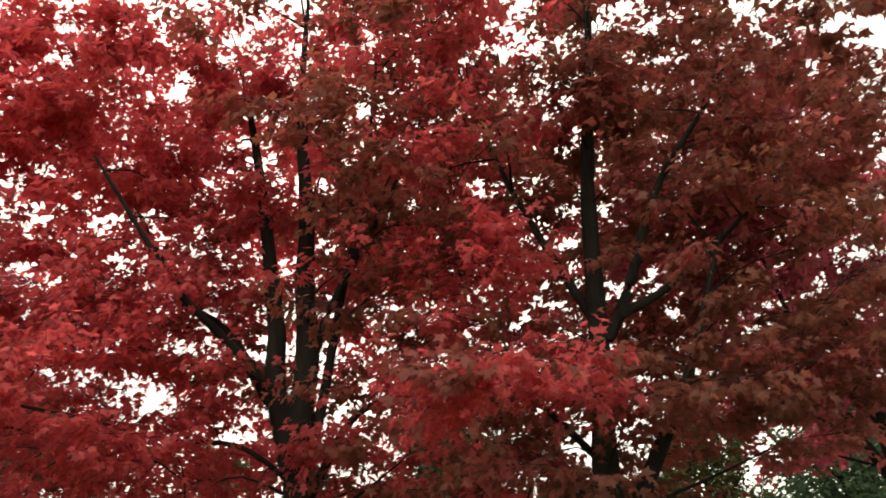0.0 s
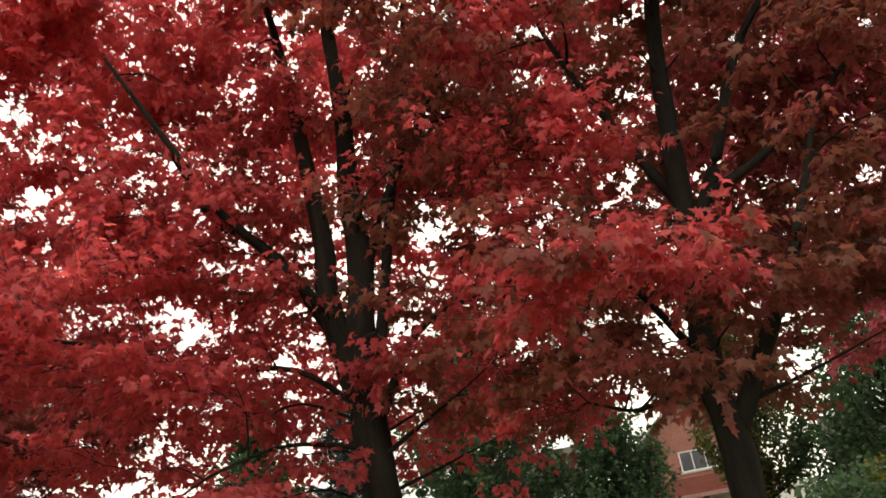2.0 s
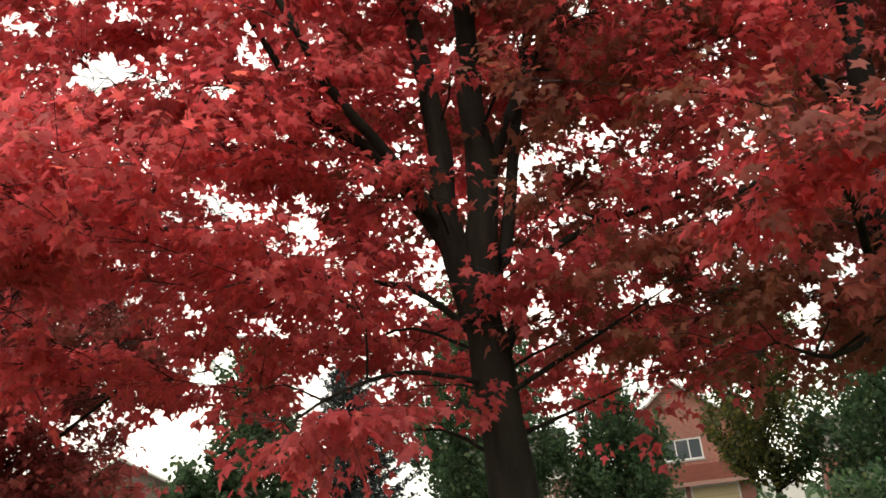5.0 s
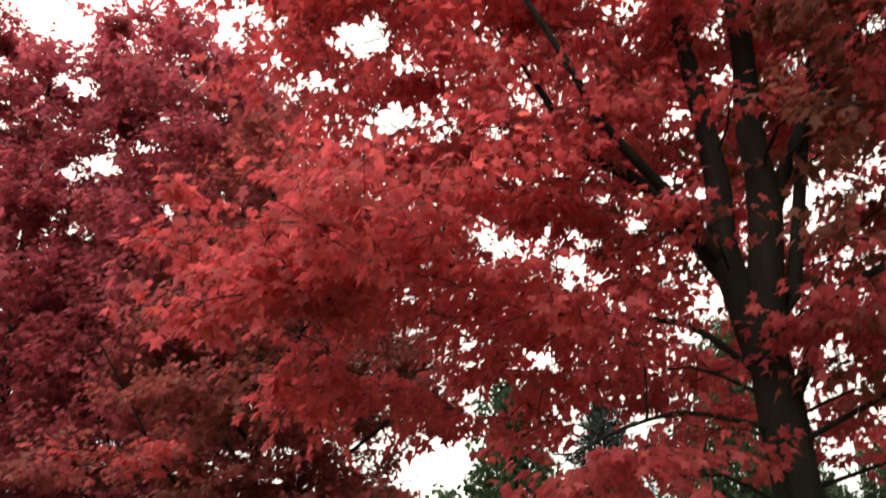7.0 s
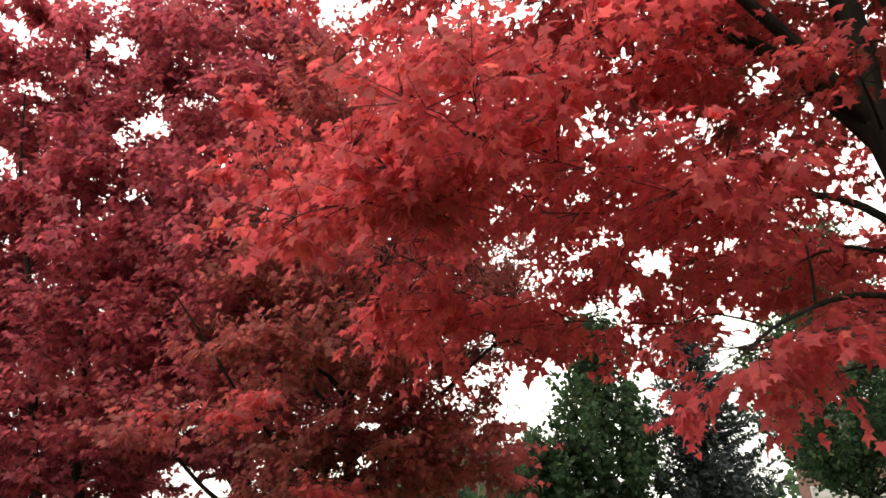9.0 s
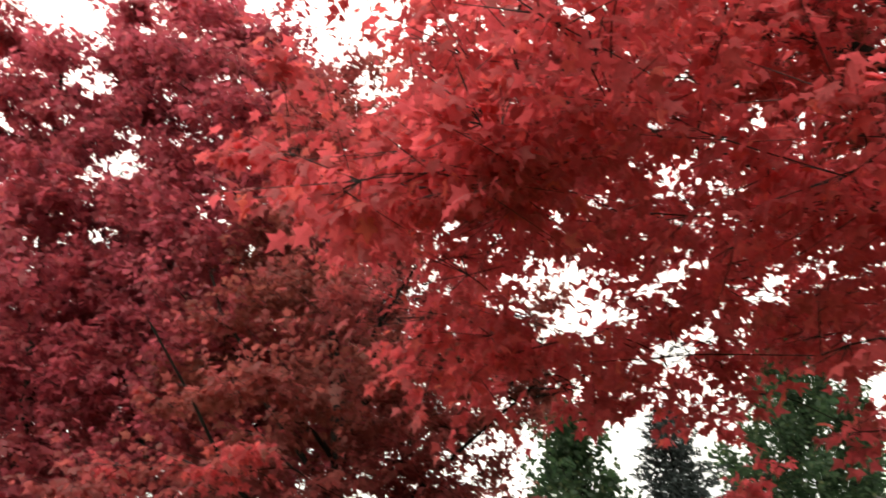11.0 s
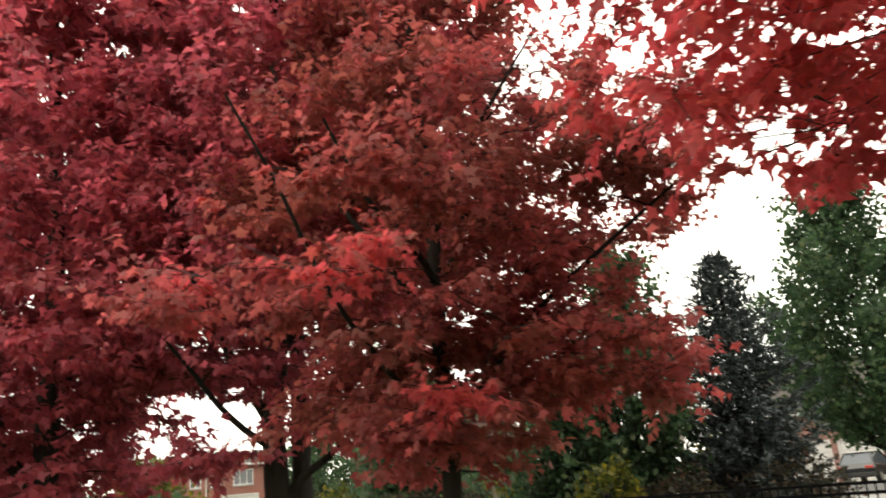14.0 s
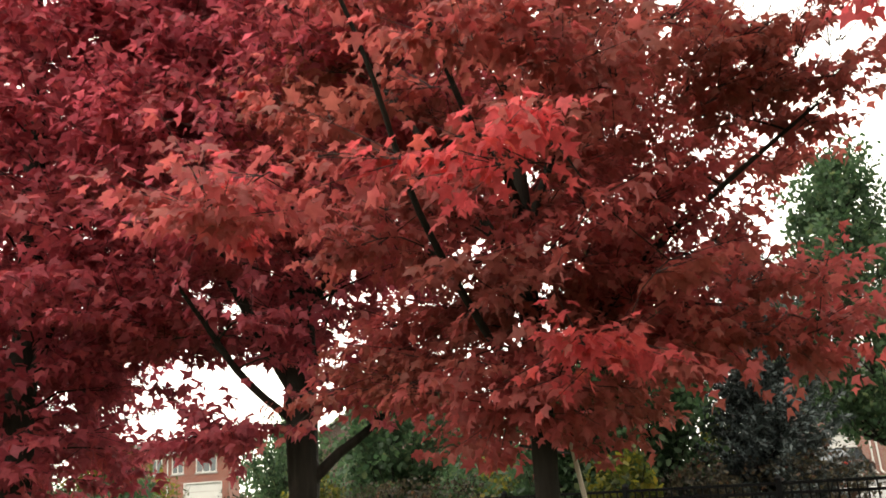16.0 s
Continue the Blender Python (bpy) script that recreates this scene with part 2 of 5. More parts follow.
def spline(pts, step=0.12):
    """Points along a smooth line through pts (Catmull-Rom)."""
    p = np.array(pts, float)
    p = np.vstack([2 * p[0] - p[1], p, 2 * p[-1] - p[-2]])
    out = []
    for i in range(1, len(p) - 2):
        n = max(2, int(np.linalg.norm(p[i + 1] - p[i]) / step))
        for t in np.linspace(0, 1, n, endpoint=False):
            out.append(0.5 * (2 * p[i] + (p[i + 1] - p[i - 1]) * t + (2 * p[i - 1] - 5 * p[i] + 4 * p[i + 1] - p[i + 2]) * t * t + (3 * p[i] - p[i - 1] - 3 * p[i + 1] + p[i + 2]) * t ** 3))
    out.append(p[-2])
    return np.array(out)


def tube(pts, radii, sides):
    """Corners and quads of a round limb along pts."""
    pts, radii = np.asarray(pts, float), np.asarray(radii, float)
    d = np.gradient(pts, axis=0)
    d /= np.linalg.norm(d, axis=1, keepdims=True) + 1e-9
    side = np.cross(d, np.where(np.abs(d[:, 2:3]) > 0.9, np.array([[1.0, 0, 0]]), np.array([[0, 0, 1.0]])))
    side /= np.linalg.norm(side, axis=1, keepdims=True) + 1e-9
    other = np.cross(d, side)
    a = np.arange(sides) * 2 * math.pi / sides
    v = pts[:, None, :] + radii[:, None, None] * (np.cos(a)[None, :, None] * side[:, None, :] + np.sin(a)[None, :, None] * other[:, None, :])
    i = (np.arange(len(pts) - 1)[:, None] * sides + np.arange(sides)[None, :]).ravel()
    j = (np.arange(len(pts) - 1)[:, None] * sides + (np.arange(sides)[None, :] + 1) % sides).ravel()
    return v.reshape(-1, 3), np.stack([i, j, j + sides, i + sides], axis=1)


def joined(pieces):
    vs, fs, n = [], [], 0
    for v, f in pieces:
        vs.append(v)
        fs.append(f + n)
        n += len(v)
    return np.vstack(vs), np.vstack(fs)


# outline of a five-lobed maple blade, stalk at the origin, tip along +y, one unit long
LOBES = np.array([(0.0, 0.0), (0.30, 0.05), (0.20, 0.24), (0.50, 0.52), (0.17, 0.55), (0.0, 1.0), (-0.17, 0.55), (-0.50, 0.52), (-0.20, 0.24), (-0.30, 0.05)])
TRIDENT = np.array([(0.0, 0.0), (0.50, 0.30), (0.19, 0.46), (0.0, 1.0), (-0.19, 0.46), (-0.50, 0.30)])
OVAL = np.array([(0.0, 0.0), (0.37, 0.40), (0.12, 0.88), (-0.12, 0.88), (-0.37, 0.40)])


def blades(place, tip, normal, size, outline, curl):
    """Leaf blades: a fan of triangles each, cupped and drooping."""
    n = len(place)
    y = tip / (np.linalg.norm(tip, axis=1, keepdims=True) + 1e-9)
    x = np.cross(y, normal)
    x /= np.linalg.norm(x, axis=1, keepdims=True) + 1e-9
    z = np.cross(x, y)
    k = len(outline)
    o = np.vstack([[(0.0, 0.38)], outline])
    lift = -curl[:, None] * (np.abs(o[None, :, 0]) * 0.7 + (o[None, :, 1] - 0.35) ** 2)
    v = place[:, None, :] + size[:, None, None] * (o[None, :, 0:1] * x[:, None, :] + o[None, :, 1:2] * y[:, None, :] + lift[:, :, None] * z[:, None, :])
    a = 1 + np.arange(k)
    if k < 10:
        f = np.stack([np.ones(k - 2, int), a[1:-1], a[2:]], axis=1)
    else:
        f = np.stack([np.zeros(k, int), a, np.roll(a, -1)], axis=1)
    f = f[None] + (np.arange(n) * (k + 1))[:, None, None]
    return v.reshape(-1, 3), f.reshape(-1, 3)


def cloud_value(p, scale, seed):
    """Smooth noise at each of the points, about -1 to 1."""
    return np.array([noise.noise(Vector((q[0] * scale[0] + seed * 7.3, q[1] * scale[1] - seed * 3.1, q[2] * scale[2] + seed))) for q in p])


# ---- ground ----
def sheet(name, pts, z, mat, label, category, thick=0.1):
    bm = bmesh.new()
    top = [bm.verts.new((x, y, z)) for x, y in pts]
    face = bm.faces.new(top)
    low = bmesh.ops.extrude_face_region(bm, geom=[face])["geom"]
    bmesh.ops.translate(bm, vec=(0, 0, -thick), verts=[g for g in low if isinstance(g, bmesh.types.BMVert)])
    bmesh.ops.recalc_face_normals(bm, faces=bm.faces[:])
    return tagged(part(name, bm, mat), label=label, category=category, kind="structure")


sheet("ground", [(-600, -600), (600, -600), (600, 600), (-600, 600)], 0.0, GRASS, "mown green lawn reaching to the horizon", "ground")


def along(p, q, s):
    return p[0] + (q[0] - p[0]) * s, p[1] + (q[1] - p[1]) * s

# street, kerbs and drives beyond the fence
sheet("road", [(-160, 54.0), (-160, 62.0), (160, 14.0), (160, 6.0)], 0.03, ASPHALT, "pale grey asphalt street behind the fence", "road", 0.2)
for o, w, lift in ((-0.25, 0.25, 0.12), (8.0, 0.25, 0.12), (9.2, 1.6, 0.05)):
    sheet("kerb" if w < 1 else "pavement", [(-160, 54.0 + o), (-160, 54.0 + o + w), (160, 6.0 + o + w), (160, 6.0 + o)], lift, CONCRETE, "pale concrete kerb of the street" if w < 1 else "pale concrete pavement along the street", "kerb" if w < 1 else "pavement", 0.25)
for x0, x1, y1 in ((-0.8, 4.6, 55.5), (9.4, 15.5, 53.2)):
    sheet("driveway", [(x0, 41.0 - 0.15 * x0), (x1, 41.0 - 0.15 * x1), (x1, y1), (x0, y1)], 0.06, TARMAC, "dark grey tarmac driveway in front of a garage", "driveway", 0.15)


# ---- houses across the street ----
def window(parent, x0, z0, x1, z1, y, bars=2):
    bm = bmesh.new()
    t = 0.09
    for a in ((x0, z0, x1, z0 + t), (x0, z1 - t, x1, z1), (x0, z0 + t, x0 + t, z1 - t), (x1 - t, z0 + t, x1, z1 - t)):
        box(bm, a[0], y + 0.04, a[1], a[2], y + 0.16, a[3])
    for k in range(1, bars):
        c = x0 + (x1 - x0) * k / bars
        box(bm, c - 0.035, y + 0.05, z0 + t, c + 0.035, y + 0.15, z1 - t)
    w = part("window", bm, WHITE, parent, "white-framed window")
    block("pane", (x0 + t, y + 0.09, z0 + t, x1 - t, y + 0.11, z1 - t), GLASS, w)
    block("sill", (x0 - 0.08, y - 0.07, z0 - 0.10, x1 + 0.08, y + 0.1, z0 - 0.002), CONCRETE, w)


def garage_door(parent, x0, z0, x1, z1, y, mat):
    bm = bmesh.new()
    rows = 4
    h = (z1 - z0) / rows
    for k in range(rows):
        box(bm, x0, y + 0.10, z0 + k * h + 0.008, x1, y + 0.15, z0 + (k + 1) * h - 0.008, 0.01)
        cols = max(3, round((x1 - x0) / 0.6))
        for c in range(cols):
            a = x0 + (x1 - x0) * c / cols
            box(bm, a + 0.07, y + 0.085, z0 + k * h + 0.09, a + (x1 - x0) / cols - 0.07, y + 0.11, z0 + (k + 1) * h - 0.09)
    d = part("garage_door", bm, mat, parent, "closed panelled garage door")
    bm = bmesh.new()
    box(bm, x0 - 0.1, y - 0.02, z0, x0, y + 0.12, z1 + 0.1)
    box(bm, x1, y - 0.02, z0, x1 + 0.1, y + 0.12, z1 + 0.1)
    box(bm, x0, y - 0.02, z1, x1, y + 0.12, z1 + 0.1)
    part("frame", bm, WHITE, d)


def house(label, m, w, d, eave, ridge, wall, roofing, windows=(), garages=(), across=True, over=0.4, pipes=(), door_mat=None):
    """A house whose front lies along local x at y = 0. across: the ridge runs along the front; else a gable faces it."""
    h = empty("house", m, label=label, category="house", group="houses across the street")
    gaps = [tuple(o[:4]) for o in windows] + [tuple(o[:4]) for o in garages]
    xs = sorted({0.0, w, *[v for o in gaps for v in (o[0], o[2])]})
    zs = sorted({0.0, eave, *[v for o in gaps for v in (o[1], o[3])]})
    bm = bmesh.new()
    for xa, xb in zip(xs, xs[1:]):
        for za, zb in zip(zs, zs[1:]):
            cx, cz = (xa + xb) / 2, (za + zb) / 2
            if not any(o[0] < cx < o[2] and o[1] < cz < o[3] for o in gaps):
                box(bm, xa, 0, za, xb, 0.25, zb)
    box(bm, 0, 0.25, 0, 0.25, d, eave)
    box(bm, w - 0.25, 0.25, 0, w, d, eave)
    box(bm, 0.25, d - 0.25, 0, w - 0.25, d, eave)
    if not across:
        for y in (0.0, d - 0.25):
            v = [bm.verts.new(p) for p in ((0, y, eave), (w, y, eave), (w / 2, y, ridge), (0, y + 0.25, eave), (w, y + 0.25, eave), (w / 2, y + 0.25, ridge))]
            for q in ((0, 1, 2), (5, 4, 3), (0, 3, 4, 1), (1, 4, 5, 2), (2, 5, 3, 0)):
                bm.faces.new([v[i] for i in q])
    else:
        for x in (0.0, w - 0.25):
            v = [bm.verts.new(p) for p in ((x, 0, eave), (x, d, eave), (x, d / 2, ridge), (x + 0.25, 0, eave), (x + 0.25, d, eave), (x + 0.25, d / 2, ridge))]
            for q in ((2, 1, 0), (3, 4, 5), (0, 1, 4, 3), (1, 2, 5, 4), (2, 0, 3, 5)):
                bm.faces.new([v[i] for i in q])
    part("wall", bm, wall, h)
    block("floor_slab", (0.25, 0.25, eave - 0.2, w - 0.25, d - 0.25, eave - 0.02), CONCRETE, h)
    # two roof slabs with overhang, and trim boards
    bm = bmesh.new()
    run = (d if across else w) / 2
    drop = over * (ridge - eave) / run
    lo, t = eave - drop, 0.16
    for s in (-1, 1):
        if across:
            e = -over if s < 0 else d + over
            prof = [(e, lo), (d / 2, ridge), (d / 2, ridge + t), (e, lo + t)]
            ends = (-over, w + over)
            v = [[bm.verts.new((x, p[0], p[1] + 0.02)) for p in prof] for x in ends]
        else:
            e = -over if s < 0 else w + over
            prof = [(e, lo), (w / 2, ridge), (w / 2, ridge + t), (e, lo + t)]
            ends = (-over, d + over)
            v = [[bm.verts.new((p[0], y, p[1] + 0.02)) for p in prof] for y in ends]
        bm.faces.new(v[0])
        bm.faces.new(v[1][::-1])
        for k in range(4):
            bm.faces.new([v[0][k], v[1][k], v[1][(k + 1) % 4], v[0][(k + 1) % 4]])
    bmesh.ops.recalc_face_normals(bm, faces=bm.faces[:])
    roof = part("roof", bm, roofing, h)
    bm = bmesh.new()
    if across:
        box(bm, -over, -over - 0.12, lo - 0.02, w + over, -over - 0.004, lo + 0.16)
    else:
        for s in (-1, 1):
            e = -over if s < 0 else w + over
            rod(bm, (e, -over - 0.05, lo + 0.06), (w / 2, -over - 0.05, ridge + 0.08), 0.09, 0.09, 4)
    part("fascia", bm, WHITE, roof, "white-painted roof edge board")
    for o in windows:
        window(h, *o[:4], 0.0, o[4] if len(o) > 4 else 2)
    for o in garages:
        garage_door(h, *o[:4], 0.0, door_mat or WHITE)
    for x in pipes:
        bm = bmesh.new()
        rod(bm, (x, -0.06, 0.25), (x, -0.06, eave - 0.05), 0.05, 0.05, 8)
        rod(bm, (x, -0.06, 0.25), (x + 0.12, -0.35, 0.12), 0.05, 0.05, 8)
        part("downpipe", bm, WHITE, h, "white downpipe")
    return h


pink_house = house("pinkish brick house with double white garage doors and a downpipe", pose(0.0, 56.6, 0, 0, 0, -8), 7.6, 8.0, 4.2, 7.2, BRICK_PINK, SHINGLE,
      garages=[(0.7, 0.0, 2.95, 2.3), (3.5, 0.0, 5.5, 2.3)], pipes=(6.25, 6.55))
# the darker brick puts the shade of the porch recess into the wall colour
block("porch_wall", (7.604, 2.2, 0, 11.0, 2.45, 4.2), BRICK_BROWN, pink_house, label="porch wall in darker brick that holds the shade of the recess")
block("porch_roof", (7.62, -0.3, 2.55, 11.0, 2.2, 2.75), WHITE, pink_house, label="white-edged flat porch roof")
block("porch_post", (10.7, -0.15, 0, 10.85, 0.0, 2.55), WHITE, pink_house)
brick_house = house("red brick house with a white-trimmed gable and cream garage doors", pose(11.2, 55.6, 0, 0, 0, -16), 7.6, 9.0, 6.0, 9.0, BRICK, SHINGLE,
                    windows=[(2.6, 4.1, 5.0, 5.4, 3)], garages=[(0.7, 0.0, 3.4, 2.4), (3.9, 0.0, 6.6, 2.4)], across=False, door_mat=CREAM)
# a stepped, sloping form stands here for the plain brickwork below the window
bm = bmesh.new()
for k in range(6):
    box(bm, -0.2, -1.0 + k * 0.16, 2.75 + k * 0.16, 7.8, -0.82 + k * 0.16, 2.95 + k * 0.16)
part("brick_band", bm, REDBAND, brick_house, "sloping reddish band standing for the brickwork over the garage")
block("band_beam", (-0.2, -1.1, 2.5, 7.8, -0.004, 2.74), BRICK_PINK, brick_house)
house("low brick bungalow with a white eave", pose(21.5, 50.6, 0, 0, 0, -24), 9.0, 7.0, 3.7, 5.6, BRICK, SHINGLE, windows=[(3.0, 1.0, 4.6, 2.4, 2)])
house("distant red brick house with white windows and a white garage", pose(-46.5, 62.5, 0, 0, 0, 22), 9.5, 9.0, 4.9, 5.9, BRICK, SHINGLE,
      windows=[(3.6, 3.3, 4.5, 4.5, 2), (5.2, 3.3, 6.1, 4.5, 2), (7.0, 3.3, 8.6, 4.5, 3)], garages=[(6.2, 0.0, 8.9, 2.5)], pipes=(4.9,))
house("grey-sided house with a small white gable", pose(-21.2, 64.0, 0, 0, 0, 14), 5.0, 8.0, 4.0, 5.7, GREYWALL, SHINGLE, windows=[(1.9, 2.3, 2.8, 3.5, 1)], across=False)
house("brown brick house with a broad dark roof", pose(-23.4, 49.6, 0, 0, 0, 10), 10.0, 9.0, 4.4, 7.3, BRICK_BROWN, SHINGLE, windows=[(7.6, 2.6, 8.7, 3.9, 2)], across=False)

# ---- parked cars ----
TAIL = plain("car_lamp_glass", (0.35, 0.04, 0.03), 0.2, spread=0.05)
RIM = plain("alloy_rim", (0.45, 0.45, 0.46), 0.3, 0.9)
SILVER = plain("silver_car_paint", (0.42, 0.44, 0.46), 0.3, 0.6, spread=0.03)


def car(label, m, mat):
    """A hatchback with its tail along local -y."""
    c = empty("car", m, label=label, category="car", group="parked cars")
    bm = bmesh.new()
    prof = [(-2.05, 0.35), (-2.12, 0.75), (-2.0, 0.98), (2.0, 0.72), (2.1, 0.5), (2.05, 0.3)]
    sides = []
    for x, k in ((-0.86, 0.96), (-0.80, 1.0), (0.80, 1.0), (0.86, 0.96)):
        sides.append([bm.verts.new((x, y * k, z if abs(x) < 0.85 else 0.35 + (z - 0.35) * 0.86)) for y, z in prof])
    for a, b in zip(sides, sides[1:]):
        for k in range(len(prof)):
            bm.faces.new([a[k], a[(k + 1) % 6], b[(k + 1) % 6], b[k]])
    bm.faces.new(sides[0])
    bm.faces.new(sides[-1][::-1])
    bmesh.ops.recalc_face_normals(bm, faces=bm.faces[:])
    body = part("body", bm, mat, c, smooth=False)
    bm = bmesh.new()
    low = [bm.verts.new(p) for p in ((-0.78, -1.98, 0.97), (0.78, -1.98, 0.97), (0.78, 1.0, 0.83), (-0.78, 1.0, 0.83))]
    top = [bm.verts.new(p) for p in ((-0.60, -1.55, 1.46), (0.60, -1.55, 1.46), (0.60, 0.1, 1.46), (-0.60, 0.1, 1.46))]
    for k in range(4):
        bm.faces.new([low[k], low[(k + 1) % 4], top[(k + 1) % 4], top[k]])
    part("glasshouse", bm, GLASS, c, "dark car windows")
    bm = bmesh.new()
    box(bm, -0.64, -1.6, 1.455, 0.64, 0.16, 1.50, 0.02)
    for x in (-0.69, 0.69):
        rod(bm, (x * 1.12, -1.97, 0.97), (x * 0.9, -1.57, 1.47), 0.05, 0.04, 6)
        rod(bm, (x * 1.12, 0.98, 0.84), (x * 0.9, 0.1, 1.47), 0.04, 0.04, 6)
    part("roof_panel", bm, mat, c)
    for x in (-0.62, 0.62):
        block("tail_lamp", (x - 0.18, -2.14, 0.72, x + 0.18, -2.04, 0.86), TAIL, body, 0.02)
    block("bumper", (-0.85, -2.2, 0.32, 0.85, -2.04, 0.55), RUBBER, body, 0.04)
    for x in (-0.78, 0.78):
        for y in (-1.3, 1.3):
            bm = bmesh.new()
            rod(bm, (x - 0.1, y, 0.31), (x + 0.1, y, 0.31), 0.31, 0.31, 20)
            wheel = part("wheel", bm, RUBBER, c)
            bm = bmesh.new()
            rod(bm, (x - 0.115, y, 0.31), (x + 0.115, y, 0.31), 0.19, 0.19, 16)
            part("rim", bm, RIM, wheel)


car("dark hatchback parked askew on a tarmac driveway", pose(3.95, 51.6, 0.06, 0, 0, -27), CARPAINT)
car("silver hatchback parked before a cream garage", pose(15.2, 51.0, 0.06, 0, 0, -16), SILVER)

# white box trailer by the brick bungalow
trailer = empty("box_trailer", pose(16.2, 46.5, 0, 0, 0, -20), label="white box trailer parked on the street", category="trailer")
block("body", (0, 0, 0.55, 1.9, 3.2, 2.35), WHITE, trailer, 0.04)
block("drawbar", (0.85, -1.2, 0.5, 1.05, 0.0, 0.62), IRON, trailer, 0.01)
for x in (-0.12, 1.92):
    bm = bmesh.new()
    rod(bm, (x, 1.7, 0.32), (x + 0.1, 1.7, 0.32), 0.32, 0.32, 18)
    part("wheel", bm, RUBBER, trailer)
block("jack", (0.9, -1.1, 0.0, 1.0, -1.0, 0.5), IRON, trailer)
block("rear_step", (0.2, 3.2, 0.45, 1.7, 3.35, 0.55), IRON, trailer)

# ---- street furniture ----
pole = empty("street_lamp", pose(3.72, 29.0, 0, 0, -1.2, 0), label="tall grey steel street lamp pole", category="street lamp")
bm = bmesh.new()
rod(bm, (0, 0, 0), (0, 0, 9.2), 0.11, 0.07, 12)
rod(bm, (0, 0, 0), (0, 0, 0.4), 0.16, 0.15, 12)
part("pole", bm, GALVAN, pole)
bm = bmesh.new()
rod(bm, (0, 0, 9.1), (0.3, -1.6, 9.5), 0.05, 0.04, 8)
part("arm", bm, GALVAN, pole)
block("lamp_head", (0.18, -2.1, 9.42, 0.46, -1.5, 9.56), GALVAN, pole, 0.03)
lantern = empty("garden_lantern", pose(-25.5, 30.8, 0), label="white post lantern beside the street", category="lamp")
bm = bmesh.new()
rod(bm, (0, 0, 0), (0, 0, 1.85), 0.045, 0.04, 8)
part("post", bm, IRON, lantern)
bm = bmesh.new()
bmesh.ops.create_uvsphere(bm, u_segments=14, v_segments=8, radius=0.19, matrix=pose(0, 0, 2.03))
part("globe", bm, LAMPGLASS, lantern, smooth=True)
stake = empty("tree_stake", pose(-5.83, 10.45, 0), label="pale weathered wooden stake leaning by the young maple", category="stake")
bm = bmesh.new()
rod(bm, (0.16, 0, -0.05), (-0.09, 0.02, 1.62), 0.018, 0.016, 7)
part("pole", bm, STAKEWOOD, stake)
bm = bmesh.new()
rod(bm, (-0.09, 0.02, 1.5), (-0.30, -0.68, 1.55), 0.008, 0.008, 5)
part("strap", bm, RUBBER, stake)
hydrant = empty("marker_post", pose(-8.2, 30.2, 0), label="short white marker post on the verge", category="post")
block("post", (-0.06, -0.06, 0, 0.06, 0.06, 1.35), WHITE, hydrant, 0.01)
block("cap", (-0.08, -0.08, 1.35, 0.08, 0.08, 1.41), GALVAN, hydrant, 0.01)

# ---- black steel fence, panel by panel ----
FENCE = Vector((-1.65, 16.6, 0))
RUN = Vector((-0.885, 0.466, 0)).normalized()
TURN_FENCE = math.degrees(math.atan2(RUN.y, RUN.x))
panel = empty("fence_panel", label="black steel picket fence panel on grass", category="fence", group="black steel fence")
bm = bmesh.new()
box(bm, -0.04, -0.04, 0, 0.04, 0.04, 1.10, 0.004)
post = part("post", bm, IRON, panel)
bm = bmesh.new()
bmesh.ops.create_cone(bm, cap_ends=True, segments=4, radius1=0.065, radius2=0.012, depth=0.05, matrix=pose(0, 0, 1.125, 0, 0, 45))
part("cap", bm, IRON, post)
for z in (0.12, 0.88, 1.01):
    block("rail", (0.04, -0.018, z, 2.36, 0.018, z + 0.04), IRON, panel)
bm = bmesh.new()
box(bm, -0.009, -0.009, 0.06, 0.009, 0.009, 1.045)
bar = part("picket", bm, IRON, panel)
bar.location = (0.12 + 0.04, 0, 0)
for k in range(1, 18):
    o = bar.copy()
    scene.collection.objects.link(o)
    o.location = (0.16 + k * 0.1225, 0, 0)
panel.matrix_world = Matrix.Translation(FENCE) @ pose(0, 0, 0, 0, 0, TURN_FENCE)
for k in range(-6, 9):
    if k:
        copy_thing(panel, Matrix.Translation(FENCE + RUN * 2.4 * k) @ pose(0, 0, 0, 0, 0, TURN_FENCE))


OLIVE = leaf_material("leaf_olive", [(0.0, (0.032, 0.040, 0.012)), (0.5, (0.06, 0.068, 0.02)), (1.0, (0.15, 0.13, 0.03))], 1.2)


